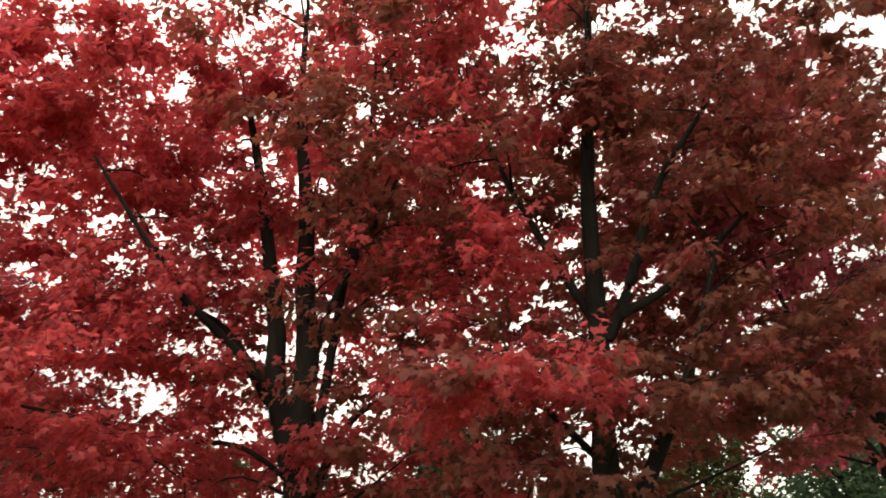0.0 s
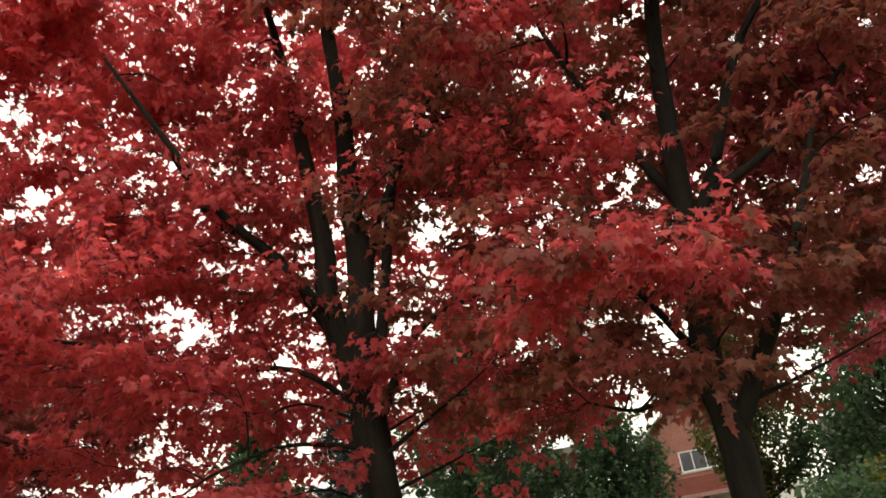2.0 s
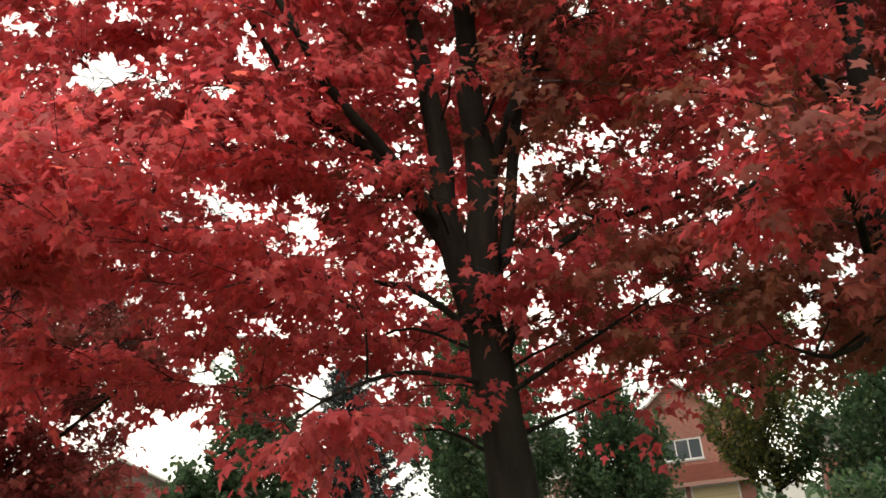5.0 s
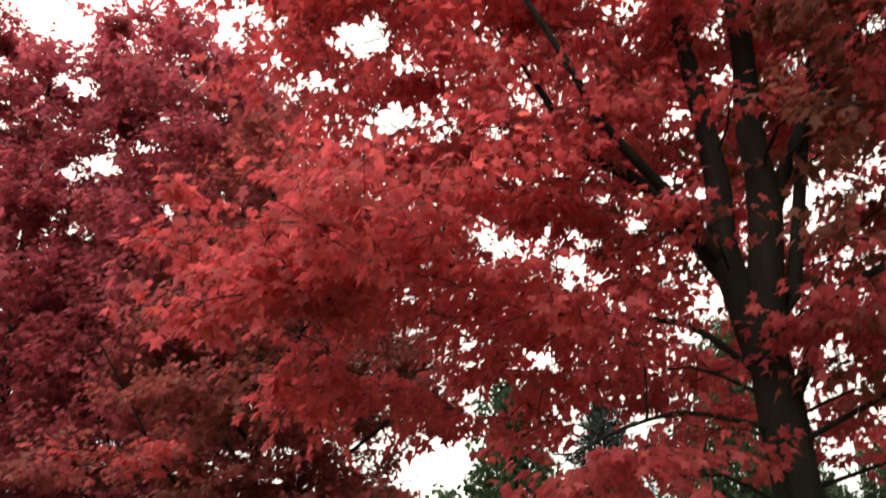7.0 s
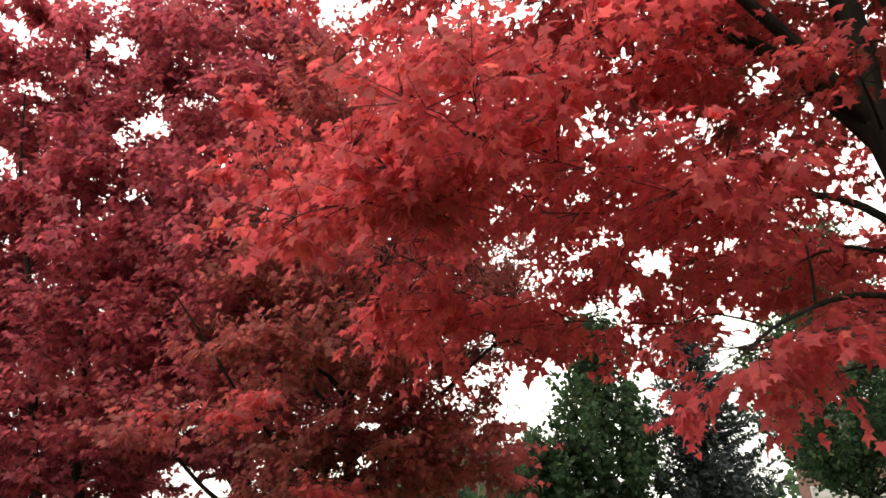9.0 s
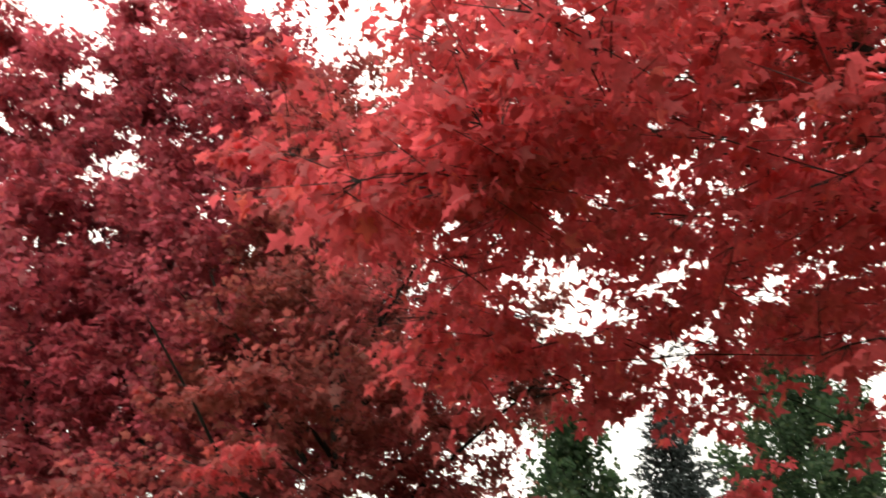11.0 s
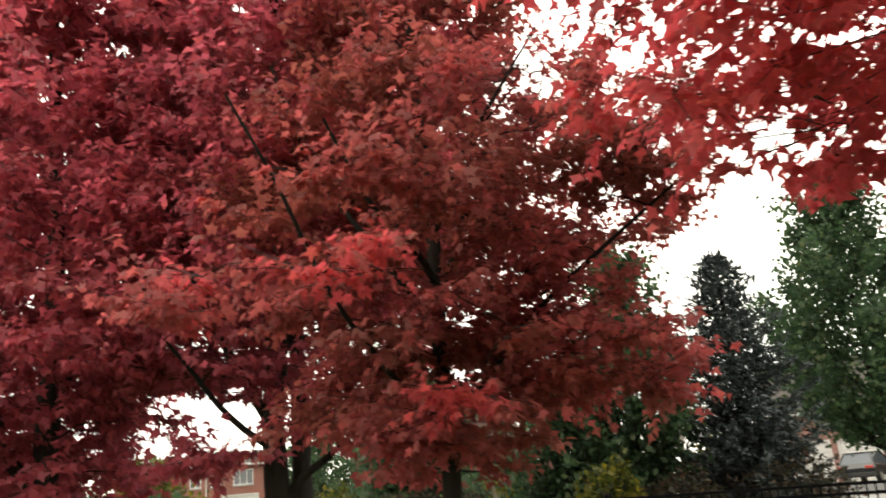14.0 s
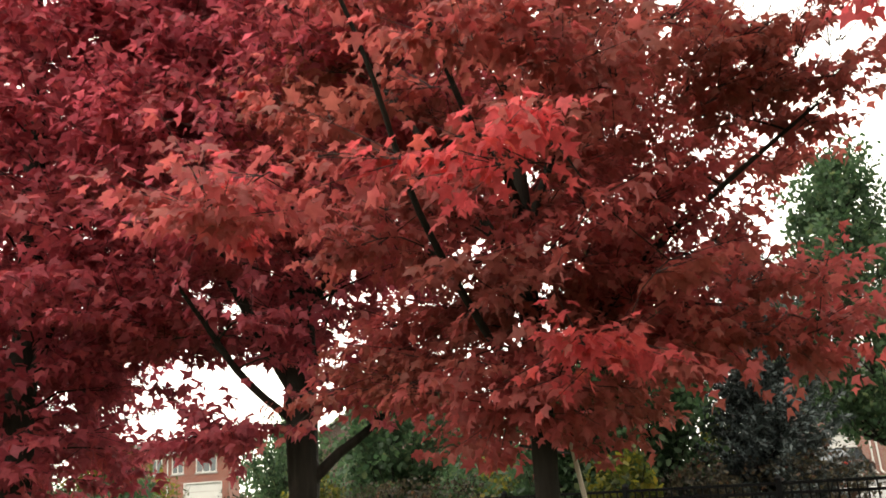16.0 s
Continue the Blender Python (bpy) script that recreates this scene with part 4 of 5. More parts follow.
def red_maple(base, limbs, crown, leaf, seed, label, tips=420, twigs=6, leaf_size=0.098, gap=-0.18, extra=(), per=15, single=0, outline=LOBES, hollow=0.16, front_cut=0.0, bays=(), flares=(), span=(-99, 99), rise=0.0):
    """A maple. limbs: lists of points with a first and a last radius; crown: (height, radius) pairs about the trunk;
    extra: (point, radius, tips) of boughs; bays: (point, radius) of openings; flares: (point, radius) of sprays in
    brighter scarlet, which stands for light on their front; span: how far the crown goes along x before its neighbour
    takes over; rise: how far the sprays sweep up.
    """
    rng = np.random.default_rng(seed)
    tree = empty("maple_tree", pose(base[0], base[1], 0), label=label, category="tree", group="row of red maples")
    origin = np.array([base[0], base[1], 0.0])
    nodes, radii = [], []
    for k, (pts, r0, r1) in enumerate(limbs):
        p = spline(pts)
        r = np.linspace(r0, r1, len(p))
        if k == 0:
            r = r + r0 * 0.55 * np.exp(-p[:, 2] / 0.16)
            r *= 1 + 0.05 * np.sin(p[:, 2] * 9 + seed)
        v, f = tube(p - origin, r, 12 if k == 0 else 8)
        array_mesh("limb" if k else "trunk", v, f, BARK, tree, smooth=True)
        keep = p[:, 2] > 1.7
        nodes.append(p[keep])
        radii.append(r[keep])
    nodes, radii = np.vstack(nodes), np.concatenate(radii)

    # places of the leafy sprays: layered, with gaps
    hs, rs = np.array(crown).T
    spots = []
    while len(spots) < tips:
        c = np.stack([rng.uniform(-rs.max(), rs.max(), 600), rng.uniform(-rs.max(), rs.max(), 600), rng.uniform(hs[0], hs[-1], 600)], axis=1)
        lim = np.interp(c[:, 2], hs, rs)
        ang = np.arctan2(c[:, 1], c[:, 0])
        lim = lim * (1 + 0.16 * np.sin(3 * ang + seed) + 0.12 * np.sin(5 * ang + c[:, 2] * 2.0 + seed))
        # the crown is cut back on the camera's side, so that its view shows the stems
        lim = lim * (1 - front_cut * np.clip(-np.sin(ang + 0.1), 0, 1) ** 1.4)
        rad = np.hypot(c[:, 0], c[:, 1])
        ok = (rad < lim) & (rad > hollow * lim) & (rng.random(600) < 0.25 + 2.0 * (0.2 - hollow) + 0.7 * (rad / lim) ** 1.3)
        c = c[ok] + origin
        c = c[cloud_value(c, (0.75, 0.75, 1.9), seed) > gap]
        spots.extend(c.tolist())
    spots = spots[:tips]
    for q, reach, count in extra:
        e = rng.normal(size=(count, 3)) * np.array([reach, reach, reach * 0.32]) * 0.55 + np.array(q)
        spots.extend(e.tolist())
    spots = np.array(spots)
    inside = (spots[:, 0] > span[0]) & (spots[:, 0] < span[1])
    spots = spots[inside | (rng.random(len(spots)) < 0.2)]
    for q, reach in bays:
        spots = spots[np.linalg.norm((spots - np.array(q)) * np.array([1.0, 0.6, 1.5]), axis=1) > reach + 0.2]
    # keep the camera's way beside the row free of sprays
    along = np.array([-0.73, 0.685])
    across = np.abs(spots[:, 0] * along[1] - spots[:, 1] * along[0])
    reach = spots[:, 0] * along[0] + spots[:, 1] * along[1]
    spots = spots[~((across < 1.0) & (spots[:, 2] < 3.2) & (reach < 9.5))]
    spots = spots[np.argsort(np.hypot(spots[:, 0] - base[0], spots[:, 1] - base[1]) + 0.35 * spots[:, 2])]

    boughs, shoots = [], []
    starts, ways = [], []
    for s in spots:
        d = nodes - s
        flat = np.hypot(d[:, 0], d[:, 1])
        cost = flat + np.abs(d[:, 2] + 0.30 * flat) * 1.1 + np.where(d[:, 2] > 0.1, 0.8, 0) - radii * 2.0
        i = int(np.argmin(cost))
        a = nodes[i]
        length = np.linalg.norm(s - a)
        mid = a + (s - a) * 0.5 + np.array([0, 0, 0.10 * length]) + rng.normal(size=3) * 0.06 * length
        p = spline([a, mid, s], max(0.14, length / 7))
        r0 = min(radii[i] * 0.75, 0.006 + 0.012 * length)
        r = np.linspace(r0, 0.0035, len(p))
        boughs.append(tube(p - origin, r, 5 if length > 0.7 else 3))
        nodes = np.vstack([nodes, p[1:]])
        radii = np.concatenate([radii, r[1:]])
        out = s - a
        out[2] = out[2] * 0.3 + rise * min(1.0, max(0.0, (s[2] - 2.2) / 1.4)) * np.hypot(out[0], out[1])
        out /= np.linalg.norm(out) + 1e-9
        for k in range(twigs):
            w = out * 0.9 + rng.normal(size=3) * np.array([0.75, 0.75, 0.28])
            w[2] -= 0.06
            w /= np.linalg.norm(w)
            o = p[-1 - int(rng.integers(0, max(1, len(p) // 2)))]
            ln = rng.uniform(0.22, 0.48)
            q = np.array([o, o + w * ln + np.array([0, 0, -0.02])])
            shoots.append(tube(q - origin, [0.0035, 0.0012], 3))
            starts.append(o)
            ways.append(w * ln)
    v, f = joined(boughs)
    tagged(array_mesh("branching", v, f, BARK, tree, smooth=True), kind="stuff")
    v, f = joined(shoots)
    tagged(array_mesh("fine_twigging", v, f, TWIG, tree), kind="stuff")

    # opposite leaves along every twig, hanging outwards
    starts, ways = np.array(starts), np.array(ways)
    u = np.repeat(np.linspace(0.12, 1.05, per)[None], len(starts), axis=0) + rng.normal(size=(len(starts), per)) * 0.05
    place = (starts[:, None, :] + u[:, :, None] * ways[:, None, :]).reshape(-1, 3)
    w = np.repeat(ways / np.linalg.norm(ways, axis=1, keepdims=True), per, axis=0)
    n = len(place)
    side = np.cross(w, np.array([0, 0, 1.0]))
    side *= np.where(np.arange(n) % 2 == 0, 1, -1)[:, None]
    tip = w * 0.55 + side * rng.uniform(0.3, 1.0, (n, 1)) + rng.normal(size=(n, 3)) * 0.38 + np.array([0, 0, -0.72])
    place = place + tip / np.linalg.norm(tip, axis=1, keepdims=True) * rng.uniform(0.02, 0.07, (n, 1))
    normal = np.array([0, 0, 0.9]) + w * 0.5 + rng.normal(size=(n, 3)) * 0.6
    size = leaf_size * rng.uniform(0.55, 1.15, n) * (1 + 0.2 * np.clip((place[:, 2] - 4.2) / 1.4, 0, 1))
    curl = rng.uniform(0.1, 0.6, n)
    rest = np.ones(n, bool)
    ragged = rng.uniform(0.45, 1.35, n)
    # openings run along the camera's lines of sight, shaped to fit its view
    for q, reach, spot, depth in OPENINGS:
        axis = (q - spot) / np.linalg.norm(q - spot)
        d = place - q
        far = d @ axis
        wide = np.linalg.norm((d - far[:, None] * axis) * np.array([0.85, 0.85, 1.5]), axis=1)
        rest &= (wide / reach) ** 2 + (far / depth) ** 2 > ragged
    open_to_sky = ~rest
    if single:
        # the leaves that hang nearest to the camera's way are parts of their own
        off = np.abs(place[:, 0] * 0.685 + place[:, 1] * 0.73) + 0.4 * place[:, 2] + 99 * open_to_sky
        near = np.argsort(off)[:single]
        rest[near] = False
        kinds = []
        for k in range(8):
            v, f = blades(np.zeros((1, 3)), np.array([[0, 1.0, 0]]), np.array([[0, 0, 1.0]]), np.ones(1), LOBES, np.array([0.06 + 0.05 * k]))
            me = bpy.data.meshes.new("leaf")
            me.from_pydata(v.tolist(), [], f.tolist())
            me.materials.append(leaf)
            kinds.append(me)
        for i in near:
            y = Vector(tip[i]).normalized()
            x = y.cross(Vector(normal[i])).normalized()
            m = Matrix((x, y, x.cross(y))).transposed().to_4x4()
            o = new("leaf", kinds[int(i) % 8])
            o.parent = tree
            o.matrix_local = Matrix.Translation(place[i] - origin) @ m @ Matrix.Scale(size[i], 4)
    # full lobes low down on the camera's side, plainer ones high up and behind
    fine = (place[:, 1] < base[1] - 0.2) & (place[:, 2] < 4.4)
    # front-lit sprays: their brightness is put into the leaf colour
    bright = np.zeros(n, bool)
    for q, reach in flares:
        d = np.linalg.norm((place - np.array(q)) * np.array([1.0, 1.0, 1.4]), axis=1)
        bright |= d < reach * rng.uniform(0.6, 1.1, n)
    for chosen, form, tint in ((rest & fine & ~bright, outline, leaf), (rest & ~fine & ~bright, TRIDENT, leaf), (rest & bright, outline, SCARLET)):
        if chosen.any():
            v, f = blades((place - origin)[chosen], tip[chosen], normal[chosen], size[chosen], form, curl[chosen])
            tagged(array_mesh("foliage", v, f, tint, tree), kind="stuff")
    return tree


limbs = []
limbs.append(([(-1.14, 7.0, -0.1), (-1.14, 7.0, 0.8), (-1.16, 7.0, 1.69), (-1.18, 7.0, 2.25), (-1.20, 7.0, 2.64), (-1.22, 7.0, 2.88), (-1.17, 7.0, 3.24), (-1.11, 7.0, 3.62), (-1.09, 7.0, 3.98), (-1.11, 7.0, 4.35), (-1.07, 7.0, 5.14), (-1.1, 7.05, 6.4), (-1.0, 7.1, 7.8)], 0.185, 0.02))
limbs.append(([(-1.24, 7.0, 2.75), (-1.38, 6.99, 3.52), (-1.36, 6.99, 3.93), (-1.40, 6.99, 4.46), (-1.52, 6.98, 5.72), (-1.7, 6.9, 7.0)], 0.11, 0.015))
limbs.append(([(-1.38, 6.99, 3.40), (-1.71, 6.67, 3.82), (-2.05, 6.35, 4.18), (-2.18, 6.14, 4.43), (-2.6, 5.8, 5.2)], 0.05, 0.012))
limbs.append(([(-1.16, 7.0, 2.9), (-1.02, 7.01, 3.17), (-0.78, 7.02, 4.29), (-0.55, 7.04, 5.20), (-0.46, 7.04, 5.74), (-0.3, 7.1, 7.0)], 0.05, 0.012))
limbs.append(([(-1.20, 7.0, 2.62), (-1.30, 7.01, 2.72), (-1.67, 6.85, 2.99), (-2.21, 6.60, 3.04), (-2.70, 6.25, 3.17), (-3.4, 5.7, 3.3)], 0.027, 0.01))
limbs.append(([(-1.18, 7.0, 2.35), (-1.71, 6.65, 2.42), (-2.08, 6.19, 2.27), (-2.3, 5.9, 2.1)], 0.02, 0.007))
limbs.append(([(-1.17, 7.0, 2.45), (-1.02, 6.99, 2.70), (-0.74, 7.15, 3.20), (-0.24, 7.30, 3.46), (0.5, 7.5, 3.7)], 0.045, 0.01))
limbs.append(([(-1.38, 6.99, 3.3), (-1.82, 7.06, 4.05), (-2.24, 7.11, 4.42), (-2.51, 7.13, 4.98), (-2.9, 7.2, 5.8)], 0.06, 0.012))
limbs.append(([(-1.10, 7.0, 3.6), (-0.92, 6.97, 4.06), (-0.60, 6.94, 4.69), (-0.40, 6.92, 4.99), (0.1, 6.8, 5.9)], 0.05, 0.012))
boughs = [((-3.6, 5.5, 3.05), 0.75, 34), ((-2.4, 6.6, 3.6), 0.7, 22), ((-2.2, 6.9, 4.6), 0.7, 18), ((-2.3, 6.2, 2.9), 0.5, 12), ((-3.2, 6.9, 4.4), 0.8, 24), ((-0.9, 6.6, 2.9), 0.4, 9), ((-2.62, 8.8, 2.2), 0.12, 2), ((-3.9, 6.3, 3.6), 0.8, 32), ((-3.7, 7.0, 2.7), 0.6, 12), ((-4.6, 6.3, 6.0), 0.6, 14), ((-3.9, 6.3, 5.5), 0.6, 14), ((-3.7, 6.3, 6.95), 0.6, 16), ((-2.8, 6.5, 7.0), 0.6, 14), ((-2.5, 6.8, 5.4), 0.5, 10)]
boughs += [((-1.6, 6.9, 5.2), 0.5, 10), ((-1.59, 6.90, 6.38), 0.6, 14), ((-2.20, 6.80, 5.77), 0.5, 10), ((-2.2, 5.9, 2.1), 0.3, 6), ((-3.2, 6.5, 6.2), 0.9, 26), ((-3.8, 8.0, 3.12), 0.35, 5), ((-3.3, 8.0, 3.08), 0.35, 5), ((-2.8, 8.0, 3.02), 0.35, 5), ((-3.55, 8.15, 2.72), 0.15, 1), ((-3.2, 8.0, 2.72), 0.15, 1), ((-2.85, 8.0, 2.76), 0.15, 1), ((-2.9, 8.3, 2.55), 0.1, 1), ((-2.9, 7.6, 3.6), 0.4, 4)]
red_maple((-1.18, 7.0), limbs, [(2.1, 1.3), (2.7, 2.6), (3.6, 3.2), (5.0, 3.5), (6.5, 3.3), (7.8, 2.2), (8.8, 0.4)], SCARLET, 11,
    "scarlet-leaved maple with a dark forked trunk on grass", tips=800, twigs=6, per=15, single=300, span=(-99, 0.8), leaf_size=0.086, gap=-0.15, front_cut=0.8, hollow=0.2,
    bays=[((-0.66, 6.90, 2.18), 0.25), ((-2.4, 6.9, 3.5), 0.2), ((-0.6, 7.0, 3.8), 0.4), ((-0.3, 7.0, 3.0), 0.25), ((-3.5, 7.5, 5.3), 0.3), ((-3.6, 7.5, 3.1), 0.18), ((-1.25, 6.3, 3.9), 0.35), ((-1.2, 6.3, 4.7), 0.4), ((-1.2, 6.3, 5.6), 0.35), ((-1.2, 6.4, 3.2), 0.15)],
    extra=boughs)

limbs = []
limbs.append(([(1.3, 6.56, -0.1), (1.27, 6.56, 0.8), (1.25, 6.56, 1.44), (1.27, 6.56, 1.84), (1.25, 6.56, 2.14), (1.23, 6.57, 2.41), (1.34, 6.54, 3.33), (1.40, 6.52, 4.0), (1.50, 6.47, 5.0), (1.75, 6.4, 6.5), (1.85, 6.4, 7.8)], 0.145, 0.02))
limbs.append(([(1.27, 6.56, 1.95), (1.33, 6.53, 2.04), (1.49, 6.46, 2.31), (1.72, 6.36, 2.71), (1.96, 6.26, 3.13), (2.4, 6.1, 4.2)], 0.08, 0.015))
limbs.append(([(1.24, 6.58, 2.38), (0.95, 6.48, 2.31), (0.65, 6.38, 2.21), (0.30, 6.25, 2.30)], 0.024, 0.008))
limbs.append(([(1.42, 6.5, 3.5), (1.64, 6.44, 3.86), (2.03, 6.35, 4.74), (2.55, 6.22, 5.43), (2.91, 6.14, 5.95)], 0.055, 0.012))
limbs.append(([(1.40, 6.5, 3.5), (1.56, 6.46, 3.68), (1.95, 6.37, 3.85), (2.47, 6.24, 4.21), (2.92, 6.14, 4.60)], 0.045, 0.012))
limbs.append(([(1.24, 6.57, 2.5), (1.16, 6.60, 2.62), (0.64, 5.74, 2.88), (0.23, 5.26, 2.96), (-0.22, 5.12, 2.77)], 0.035, 0.01))
limbs.append(([(1.38, 6.52, 3.6), (1.1, 6.7, 4.4), (0.8, 6.9, 5.4), (0.6, 7.0, 6.4)], 0.05, 0.012))
boughs = [((-0.15, 5.15, 2.79), 0.3, 4), ((0.2, 4.95, 2.85), 0.25, 3), ((0.5, 4.75, 2.92), 0.3, 4), ((0.95, 5.2, 2.80), 0.35, 4), ((1.2, 5.9, 2.75), 0.5, 6), ((0.75, 5.5, 2.4), 0.35, 4), ((0.3, 6.4, 2.6), 0.6, 8), ((0.9, 6.4, 2.95), 0.6, 6), ((2.6, 6.2, 3.0), 0.8, 22), ((1.75, 6.40, 5.54), 0.6, 14), ((2.81, 6.40, 5.11), 0.6, 12)]
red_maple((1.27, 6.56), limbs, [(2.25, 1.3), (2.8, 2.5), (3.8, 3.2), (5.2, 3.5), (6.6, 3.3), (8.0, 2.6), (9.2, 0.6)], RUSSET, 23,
    "brownish red maple with a wide forked trunk on grass", tips=840, twigs=6, span=(-0.85, 99), leaf_size=0.088, gap=-0.2, front_cut=0.85, bays=[((-0.66, 6.90, 2.18), 0.25), ((-0.4, 6.9, 3.5), 0.4), ((0.26, 6.8, 2.75), 0.22), ((0.5, 7.0, 5.4), 0.35)], extra=boughs, single=200,
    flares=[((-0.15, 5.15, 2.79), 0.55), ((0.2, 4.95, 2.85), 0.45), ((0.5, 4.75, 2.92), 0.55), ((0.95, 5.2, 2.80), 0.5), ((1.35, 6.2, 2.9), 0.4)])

limbs = []
limbs.append(([(-6.02, 9.74, -0.1), (-6.0, 9.74, 0.7), (-6.0, 9.74, 1.30), (-5.99, 9.75, 1.82), (-6.0, 9.74, 2.27), (-5.99, 9.75, 2.85), (-5.99, 9.75, 3.55), (-6.02, 9.74, 4.18), (-6.05, 9.8, 5.6), (-6.0, 9.8, 6.8)], 0.085, 0.015))
limbs.append(([(-6.0, 9.75, 1.7), (-6.17, 9.2, 2.12), (-6.31, 8.55, 2.58), (-6.35, 7.98, 3.08), (-6.45, 7.6, 3.5)], 0.027, 0.007))
limbs.append(([(-5.99, 9.75, 1.85), (-5.80, 9.77, 1.99), (-5.39, 9.81, 2.47), (-4.82, 9.88, 2.93), (-4.20, 9.95, 3.38)], 0.035, 0.01))
limbs.append(([(-5.98, 9.75, 2.74), (-5.74, 9.77, 3.33), (-5.63, 9.79, 3.81), (-5.5, 9.8, 4.6)], 0.03, 0.01))
limbs.append(([(-5.98, 9.75, 2.8), (-6.01, 9.41, 3.0), (-6.12, 8.85, 3.2), (-6.2, 8.3, 3.6)], 0.03, 0.01))
limbs.append(([(-6.0, 9.74, 2.5), (-6.35, 9.5, 3.1), (-6.75, 9.3, 3.8), (-7.0, 9.2, 4.6)], 0.03, 0.01))
limbs.append(([(-5.99, 9.75, 3.2), (-5.7, 9.6, 3.7), (-5.3, 9.5, 4.2), (-5.0, 9.5, 4.6)], 0.024, 0.008))
boughs = [((-5.7, 8.2, 3.0), 0.5, 11), ((-5.4, 9.6, 2.05), 0.35, 8), ((-5.6, 10.1, 2.4), 0.4, 9), ((-6.5, 9.9, 2.3), 0.4, 12), ((-6.9, 9.8, 2.0), 0.35, 8), ((-6.6, 9.3, 2.7), 0.5, 14), ((-5.95, 9.2, 2.4), 0.5, 16), ((-5.85, 9.2, 1.85), 0.45, 12), ((-4.42, 9.9, 2.2), 0.1, 1), ((-4.95, 9.8, 2.05), 0.3, 8), ((-4.2, 9.85, 3.7), 0.35, 6), ((-4.65, 9.75, 2.35), 0.3, 6), ((-4.5, 9.75, 2.05), 0.25, 4), ((-4.5, 9.75, 3.7), 0.25, 4)]
boughs += [((-4.2, 9.75, 3.35), 0.25, 4), ((-4.75, 9.75, 4.2), 0.2, 4), ((-4.05, 9.75, 3.95), 0.12, 2), ((-4.6, 9.75, 3.5), 0.4, 8), ((-5.6, 8.5, 1.92), 0.2, 3), ((-7.05, 7.8, 2.47), 0.3, 5), ((-5.84, 7.75, 2.56), 0.3, 4), ((-6.7, 8.7, 3.3), 0.35, 4)]
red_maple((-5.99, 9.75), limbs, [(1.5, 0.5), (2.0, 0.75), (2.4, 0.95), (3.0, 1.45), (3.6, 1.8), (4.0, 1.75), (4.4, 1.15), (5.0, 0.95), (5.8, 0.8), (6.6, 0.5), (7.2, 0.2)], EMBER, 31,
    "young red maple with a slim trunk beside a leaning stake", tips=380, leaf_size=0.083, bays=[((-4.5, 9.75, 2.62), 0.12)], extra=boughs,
    flares=[((-5.6, 8.5, 1.92), 0.38), ((-7.05, 7.8, 2.47), 0.5), ((-5.84, 7.75, 2.56), 0.5)], single=300, gap=-0.12, hollow=0.08, front_cut=0.4, rise=0.9)

limbs = []
limbs.append(([(-7.88, 10.84, -0.1), (-7.89, 10.84, 0.7), (-7.89, 10.84, 1.38), (-7.90, 10.84, 1.81), (-7.91, 10.83, 2.08), (-7.87, 10.85, 2.60), (-7.90, 10.84, 3.28), (-7.90, 10.88, 4.6), (-7.80, 10.98, 6.2), (-7.80, 10.98, 9.0)], 0.125, 0.02))
limbs.append(([(-7.90, 10.83, 1.86), (-8.06, 10.58, 2.05), (-8.18, 10.38, 2.25), (-8.22, 10.05, 2.5), (-8.2, 9.6, 2.72)], 0.034, 0.01))
limbs.append(([(-7.90, 10.83, 2.05), (-8.13, 10.74, 2.49), (-8.31, 10.67, 2.86), (-8.45, 10.61, 3.20), (-8.80, 10.48, 4.2)], 0.055, 0.012))
limbs.append(([(-7.89, 10.84, 1.4), (-7.65, 10.94, 1.64), (-7.46, 11.02, 1.78), (-7.00, 11.18, 2.2)], 0.045, 0.012))
limbs.append(([(-7.88, 10.84, 2.6), (-7.50, 10.98, 3.4), (-7.20, 11.18, 4.6), (-7.00, 11.28, 5.8)], 0.05, 0.012))
boughs = [((-9.0, 10.4, 2.75), 0.4, 10), ((-8.3, 10.5, 1.86), 0.3, 8), ((-7.3, 10.9, 2.15), 0.4, 12), ((-9.2, 10.6, 8.6), 0.35, 9), ((-9.35, 10.6, 9.4), 0.25, 6), ((-8.3, 10.7, 9.2), 0.4, 9), ((-8.6, 10.7, 8.3), 0.5, 12), ((-7.6, 10.7, 8.4), 0.5, 9), ((-7.1, 10.6, 7.6), 0.5, 10), ((-6.8, 10.4, 6.8), 0.5, 8)]
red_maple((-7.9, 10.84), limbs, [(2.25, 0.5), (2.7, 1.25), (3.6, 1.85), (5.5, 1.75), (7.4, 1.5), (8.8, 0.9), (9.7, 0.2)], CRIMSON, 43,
    "tall crimson maple with upswept limbs", tips=600, rise=1.0, outline=TRIDENT, leaf_size=0.098, gap=-0.3, front_cut=0.2, bays=[((-8.55, 10.5, 2.65), 0.12), ((-8.95, 10.8, 2.2), 0.3), ((-9.1, 10.3, 6.8), 0.4)], extra=boughs)

limbs = []
limbs.append(([(-9.2, 14.0, -0.1), (-9.2, 14.0, 1.0), (-9.18, 14.0, 2.2), (-9.2, 14.0, 3.8), (-9.2, 14.0, 6.0), (-9.1, 14.0, 9.0)], 0.16, 0.02))
limbs.append(([(-9.18, 14.0, 2.4), (-8.9, 13.9, 3.2), (-8.5, 13.7, 4.2)], 0.06, 0.012))
limbs.append(([(-9.18, 14.0, 2.7), (-9.6, 13.9, 3.6), (-9.9, 13.8, 4.9)], 0.06, 0.012))
red_maple((-9.2, 14.0), limbs, [(3.4, 0.8), (4.2, 1.7), (5.4, 2.1), (7.0, 1.8), (8.6, 1.2), (9.8, 0.3)], CRIMSON, 57,
    "crimson maple standing behind the row", tips=340, outline=TRIDENT, leaf_size=0.125, per=12)

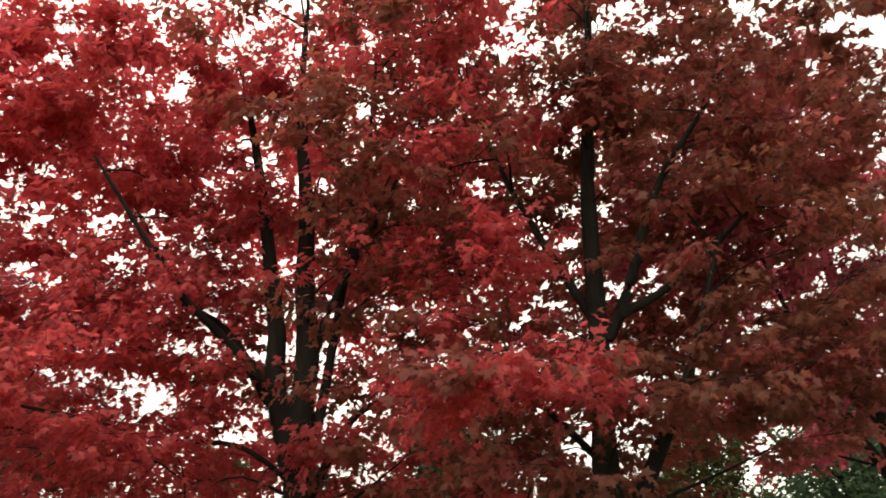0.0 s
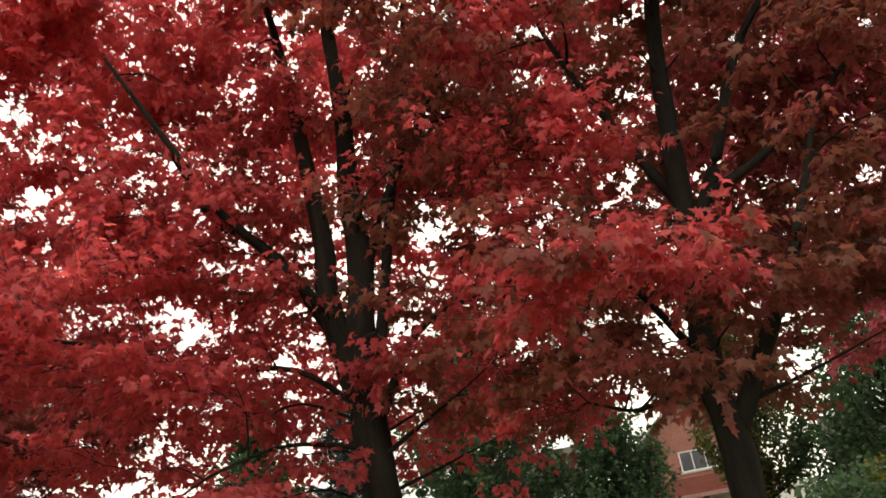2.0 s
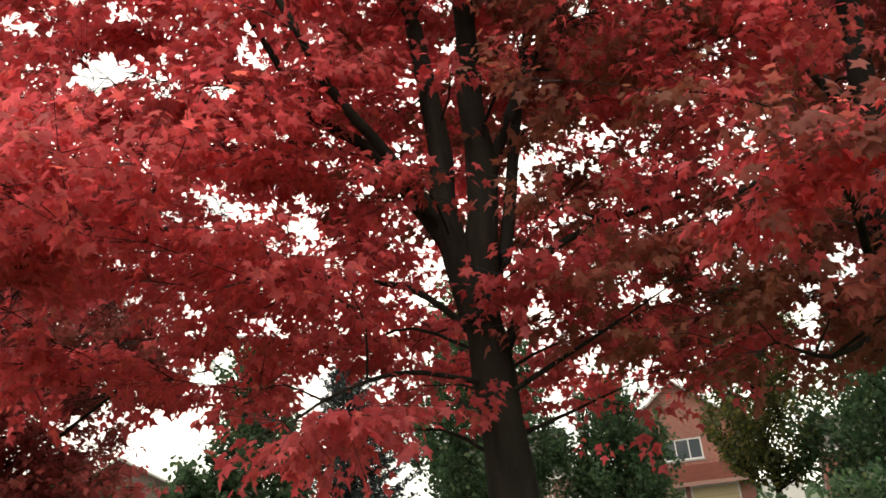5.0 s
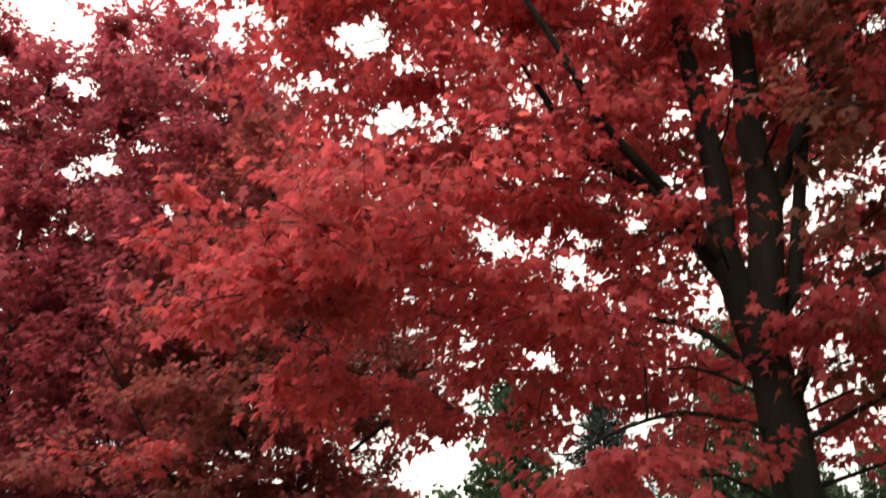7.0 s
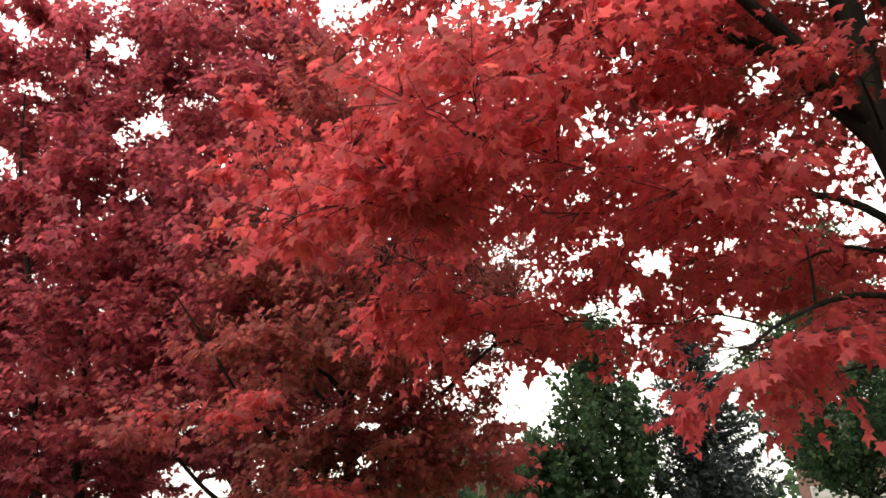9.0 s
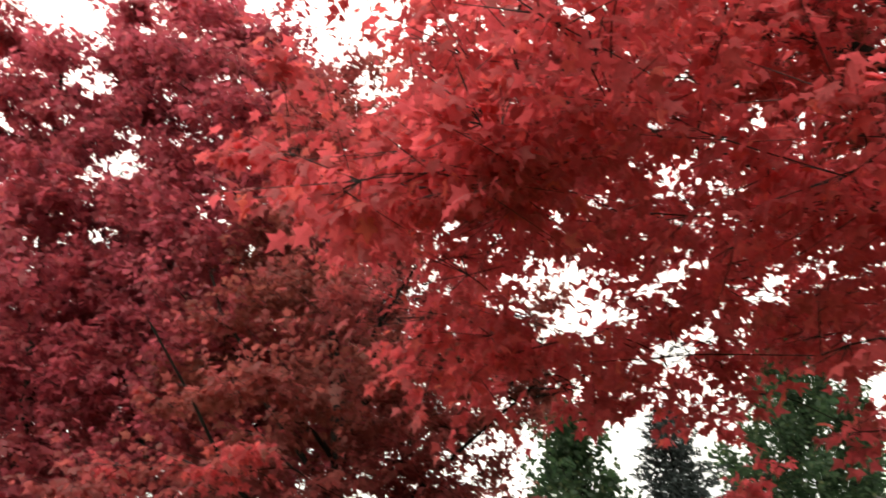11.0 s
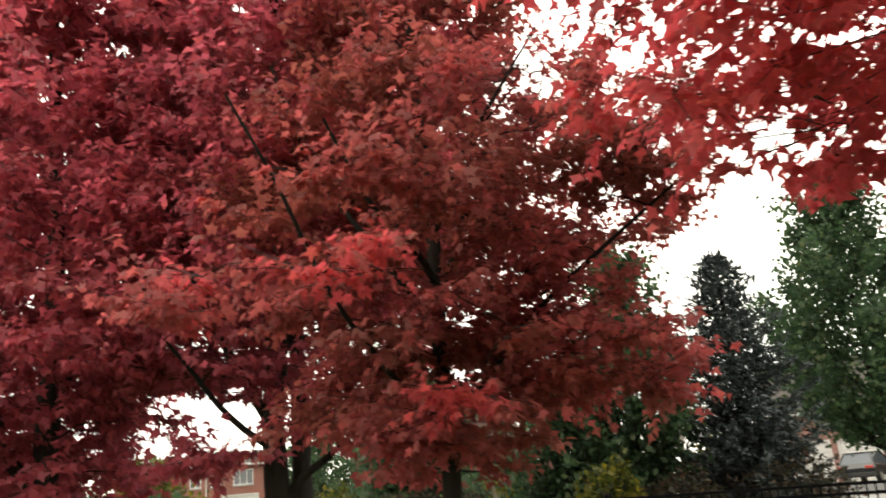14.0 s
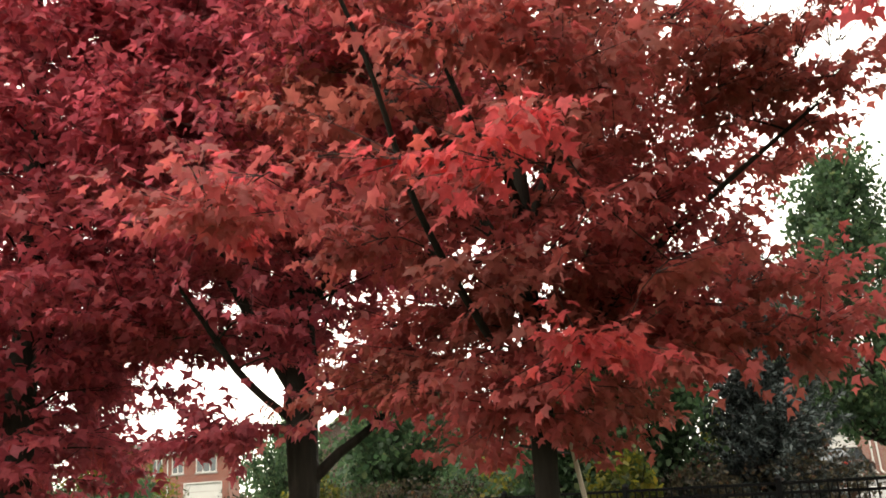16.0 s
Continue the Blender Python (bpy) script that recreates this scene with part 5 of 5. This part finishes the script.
limbs = []
limbs.append(([(-10.30, 10.8, -0.1), (-10.30, 10.8, 1.0), (-10.30, 10.8, 2.2), (-10.28, 10.8, 3.2), (-10.35, 10.8, 5.0), (-10.50, 10.8, 7.0), (-10.60, 10.8, 9.4)], 0.15, 0.02))
limbs.append(([(-10.30, 10.8, 1.6), (-10.65, 10.6, 2.2), (-10.75, 10.5, 3.2), (-10.80, 10.45, 4.4), (-11.10, 10.3, 6.4), (-11.20, 10.3, 8.0)], 0.07, 0.012))
limbs.append(([(-10.30, 10.8, 2.1), (-10.00, 10.75, 2.9), (-9.70, 10.75, 4.0), (-9.60, 10.8, 5.5)], 0.05, 0.012))
boughs = [((-11.4, 10.2, 1.6), 0.6, 18), ((-11.96, 10.30, 6.71), 0.6, 18), ((-11.92, 10.20, 5.65), 0.6, 12), ((-11.8, 10.5, 7.8), 0.8, 26), ((-12.1, 10.6, 8.8), 0.6, 12), ((-11.90, 10.2, 3.2), 0.8, 26), ((-12.00, 10.4, 4.6), 0.9, 30), ((-11.90, 10.4, 6.2), 0.8, 24), ((-9.8, 10.6, 2.9), 0.5, 10), ((-10.90, 10.0, 2.1), 0.7, 18), ((-11.30, 9.7, 2.5), 0.9, 20), ((-11.3, 10.5, 9.6), 0.35, 8), ((-12.3, 10.5, 9.6), 0.35, 8), ((-11.8, 10.5, 8.9), 0.5, 10)]
red_maple((-10.30, 10.8), limbs, [(1.25, 0.6), (1.6, 0.9), (2.3, 1.15), (2.9, 1.9), (3.4, 2.3), (5.0, 2.2), (7.2, 1.4), (9.2, 1.0), (10.8, 0.2)], CRIMSON, 61,
    "tall crimson maple with a dark straight trunk", tips=800, rise=1.0, outline=TRIDENT, leaf_size=0.12, per=12, gap=-0.45, front_cut=0.5, bays=[((-9.1, 10.8, 2.15), 0.5)], extra=boughs)

limbs = []
limbs.append(([(5.0, 9.2, -0.1), (5.0, 9.2, 1.0), (5.0, 9.2, 2.2), (4.95, 9.2, 3.2), (4.9, 9.2, 5.0), (4.9, 9.2, 8.0)], 0.16, 0.02))
limbs.append(([(5.0, 9.2, 2.2), (4.6, 9.1, 3.0), (4.2, 9.0, 4.2), (3.9, 8.9, 5.6)], 0.07, 0.012))
limbs.append(([(5.0, 9.2, 2.4), (5.3, 9.3, 3.2), (5.6, 9.4, 4.6)], 0.06, 0.012))
red_maple((5.0, 9.2), limbs, [(2.6, 1.2), (3.2, 2.3), (4.2, 2.7), (5.8, 2.6), (7.4, 1.8), (8.8, 0.3)], CRIMSON, 73,
    "crimson maple at the end of the row", tips=330, outline=TRIDENT, leaf_size=0.13, per=12, gap=-0.3)

limbs = []
limbs.append(([(-13.2, 12.8, -0.1), (-13.2, 12.8, 1.0), (-13.2, 12.8, 2.2), (-13.2, 12.8, 4.5), (-13.2, 12.8, 6.8)], 0.14, 0.02))
limbs.append(([(-13.2, 12.8, 1.8), (-12.8, 12.6, 2.6), (-12.4, 12.4, 3.6)], 0.05, 0.012))
limbs.append(([(-13.2, 12.8, 2.0), (-13.6, 12.7, 3.0), (-13.9, 12.6, 4.2)], 0.05, 0.012))
boughs = [((-11.5, 12.8, 2.2), 0.5, 10), ((-11.3, 12.8, 2.75), 0.4, 8), ((-12.0, 12.7, 1.9), 0.5, 8)]
red_maple((-13.2, 12.8), limbs, [(1.0, 0.8), (1.5, 1.8), (2.6, 2.5), (4.4, 2.3), (6.0, 1.4), (7.2, 0.2)], CRIMSON, 83,
    "low spreading crimson maple further along the row", tips=330, outline=TRIDENT, leaf_size=0.135, per=12, gap=-0.4, extra=boughs)
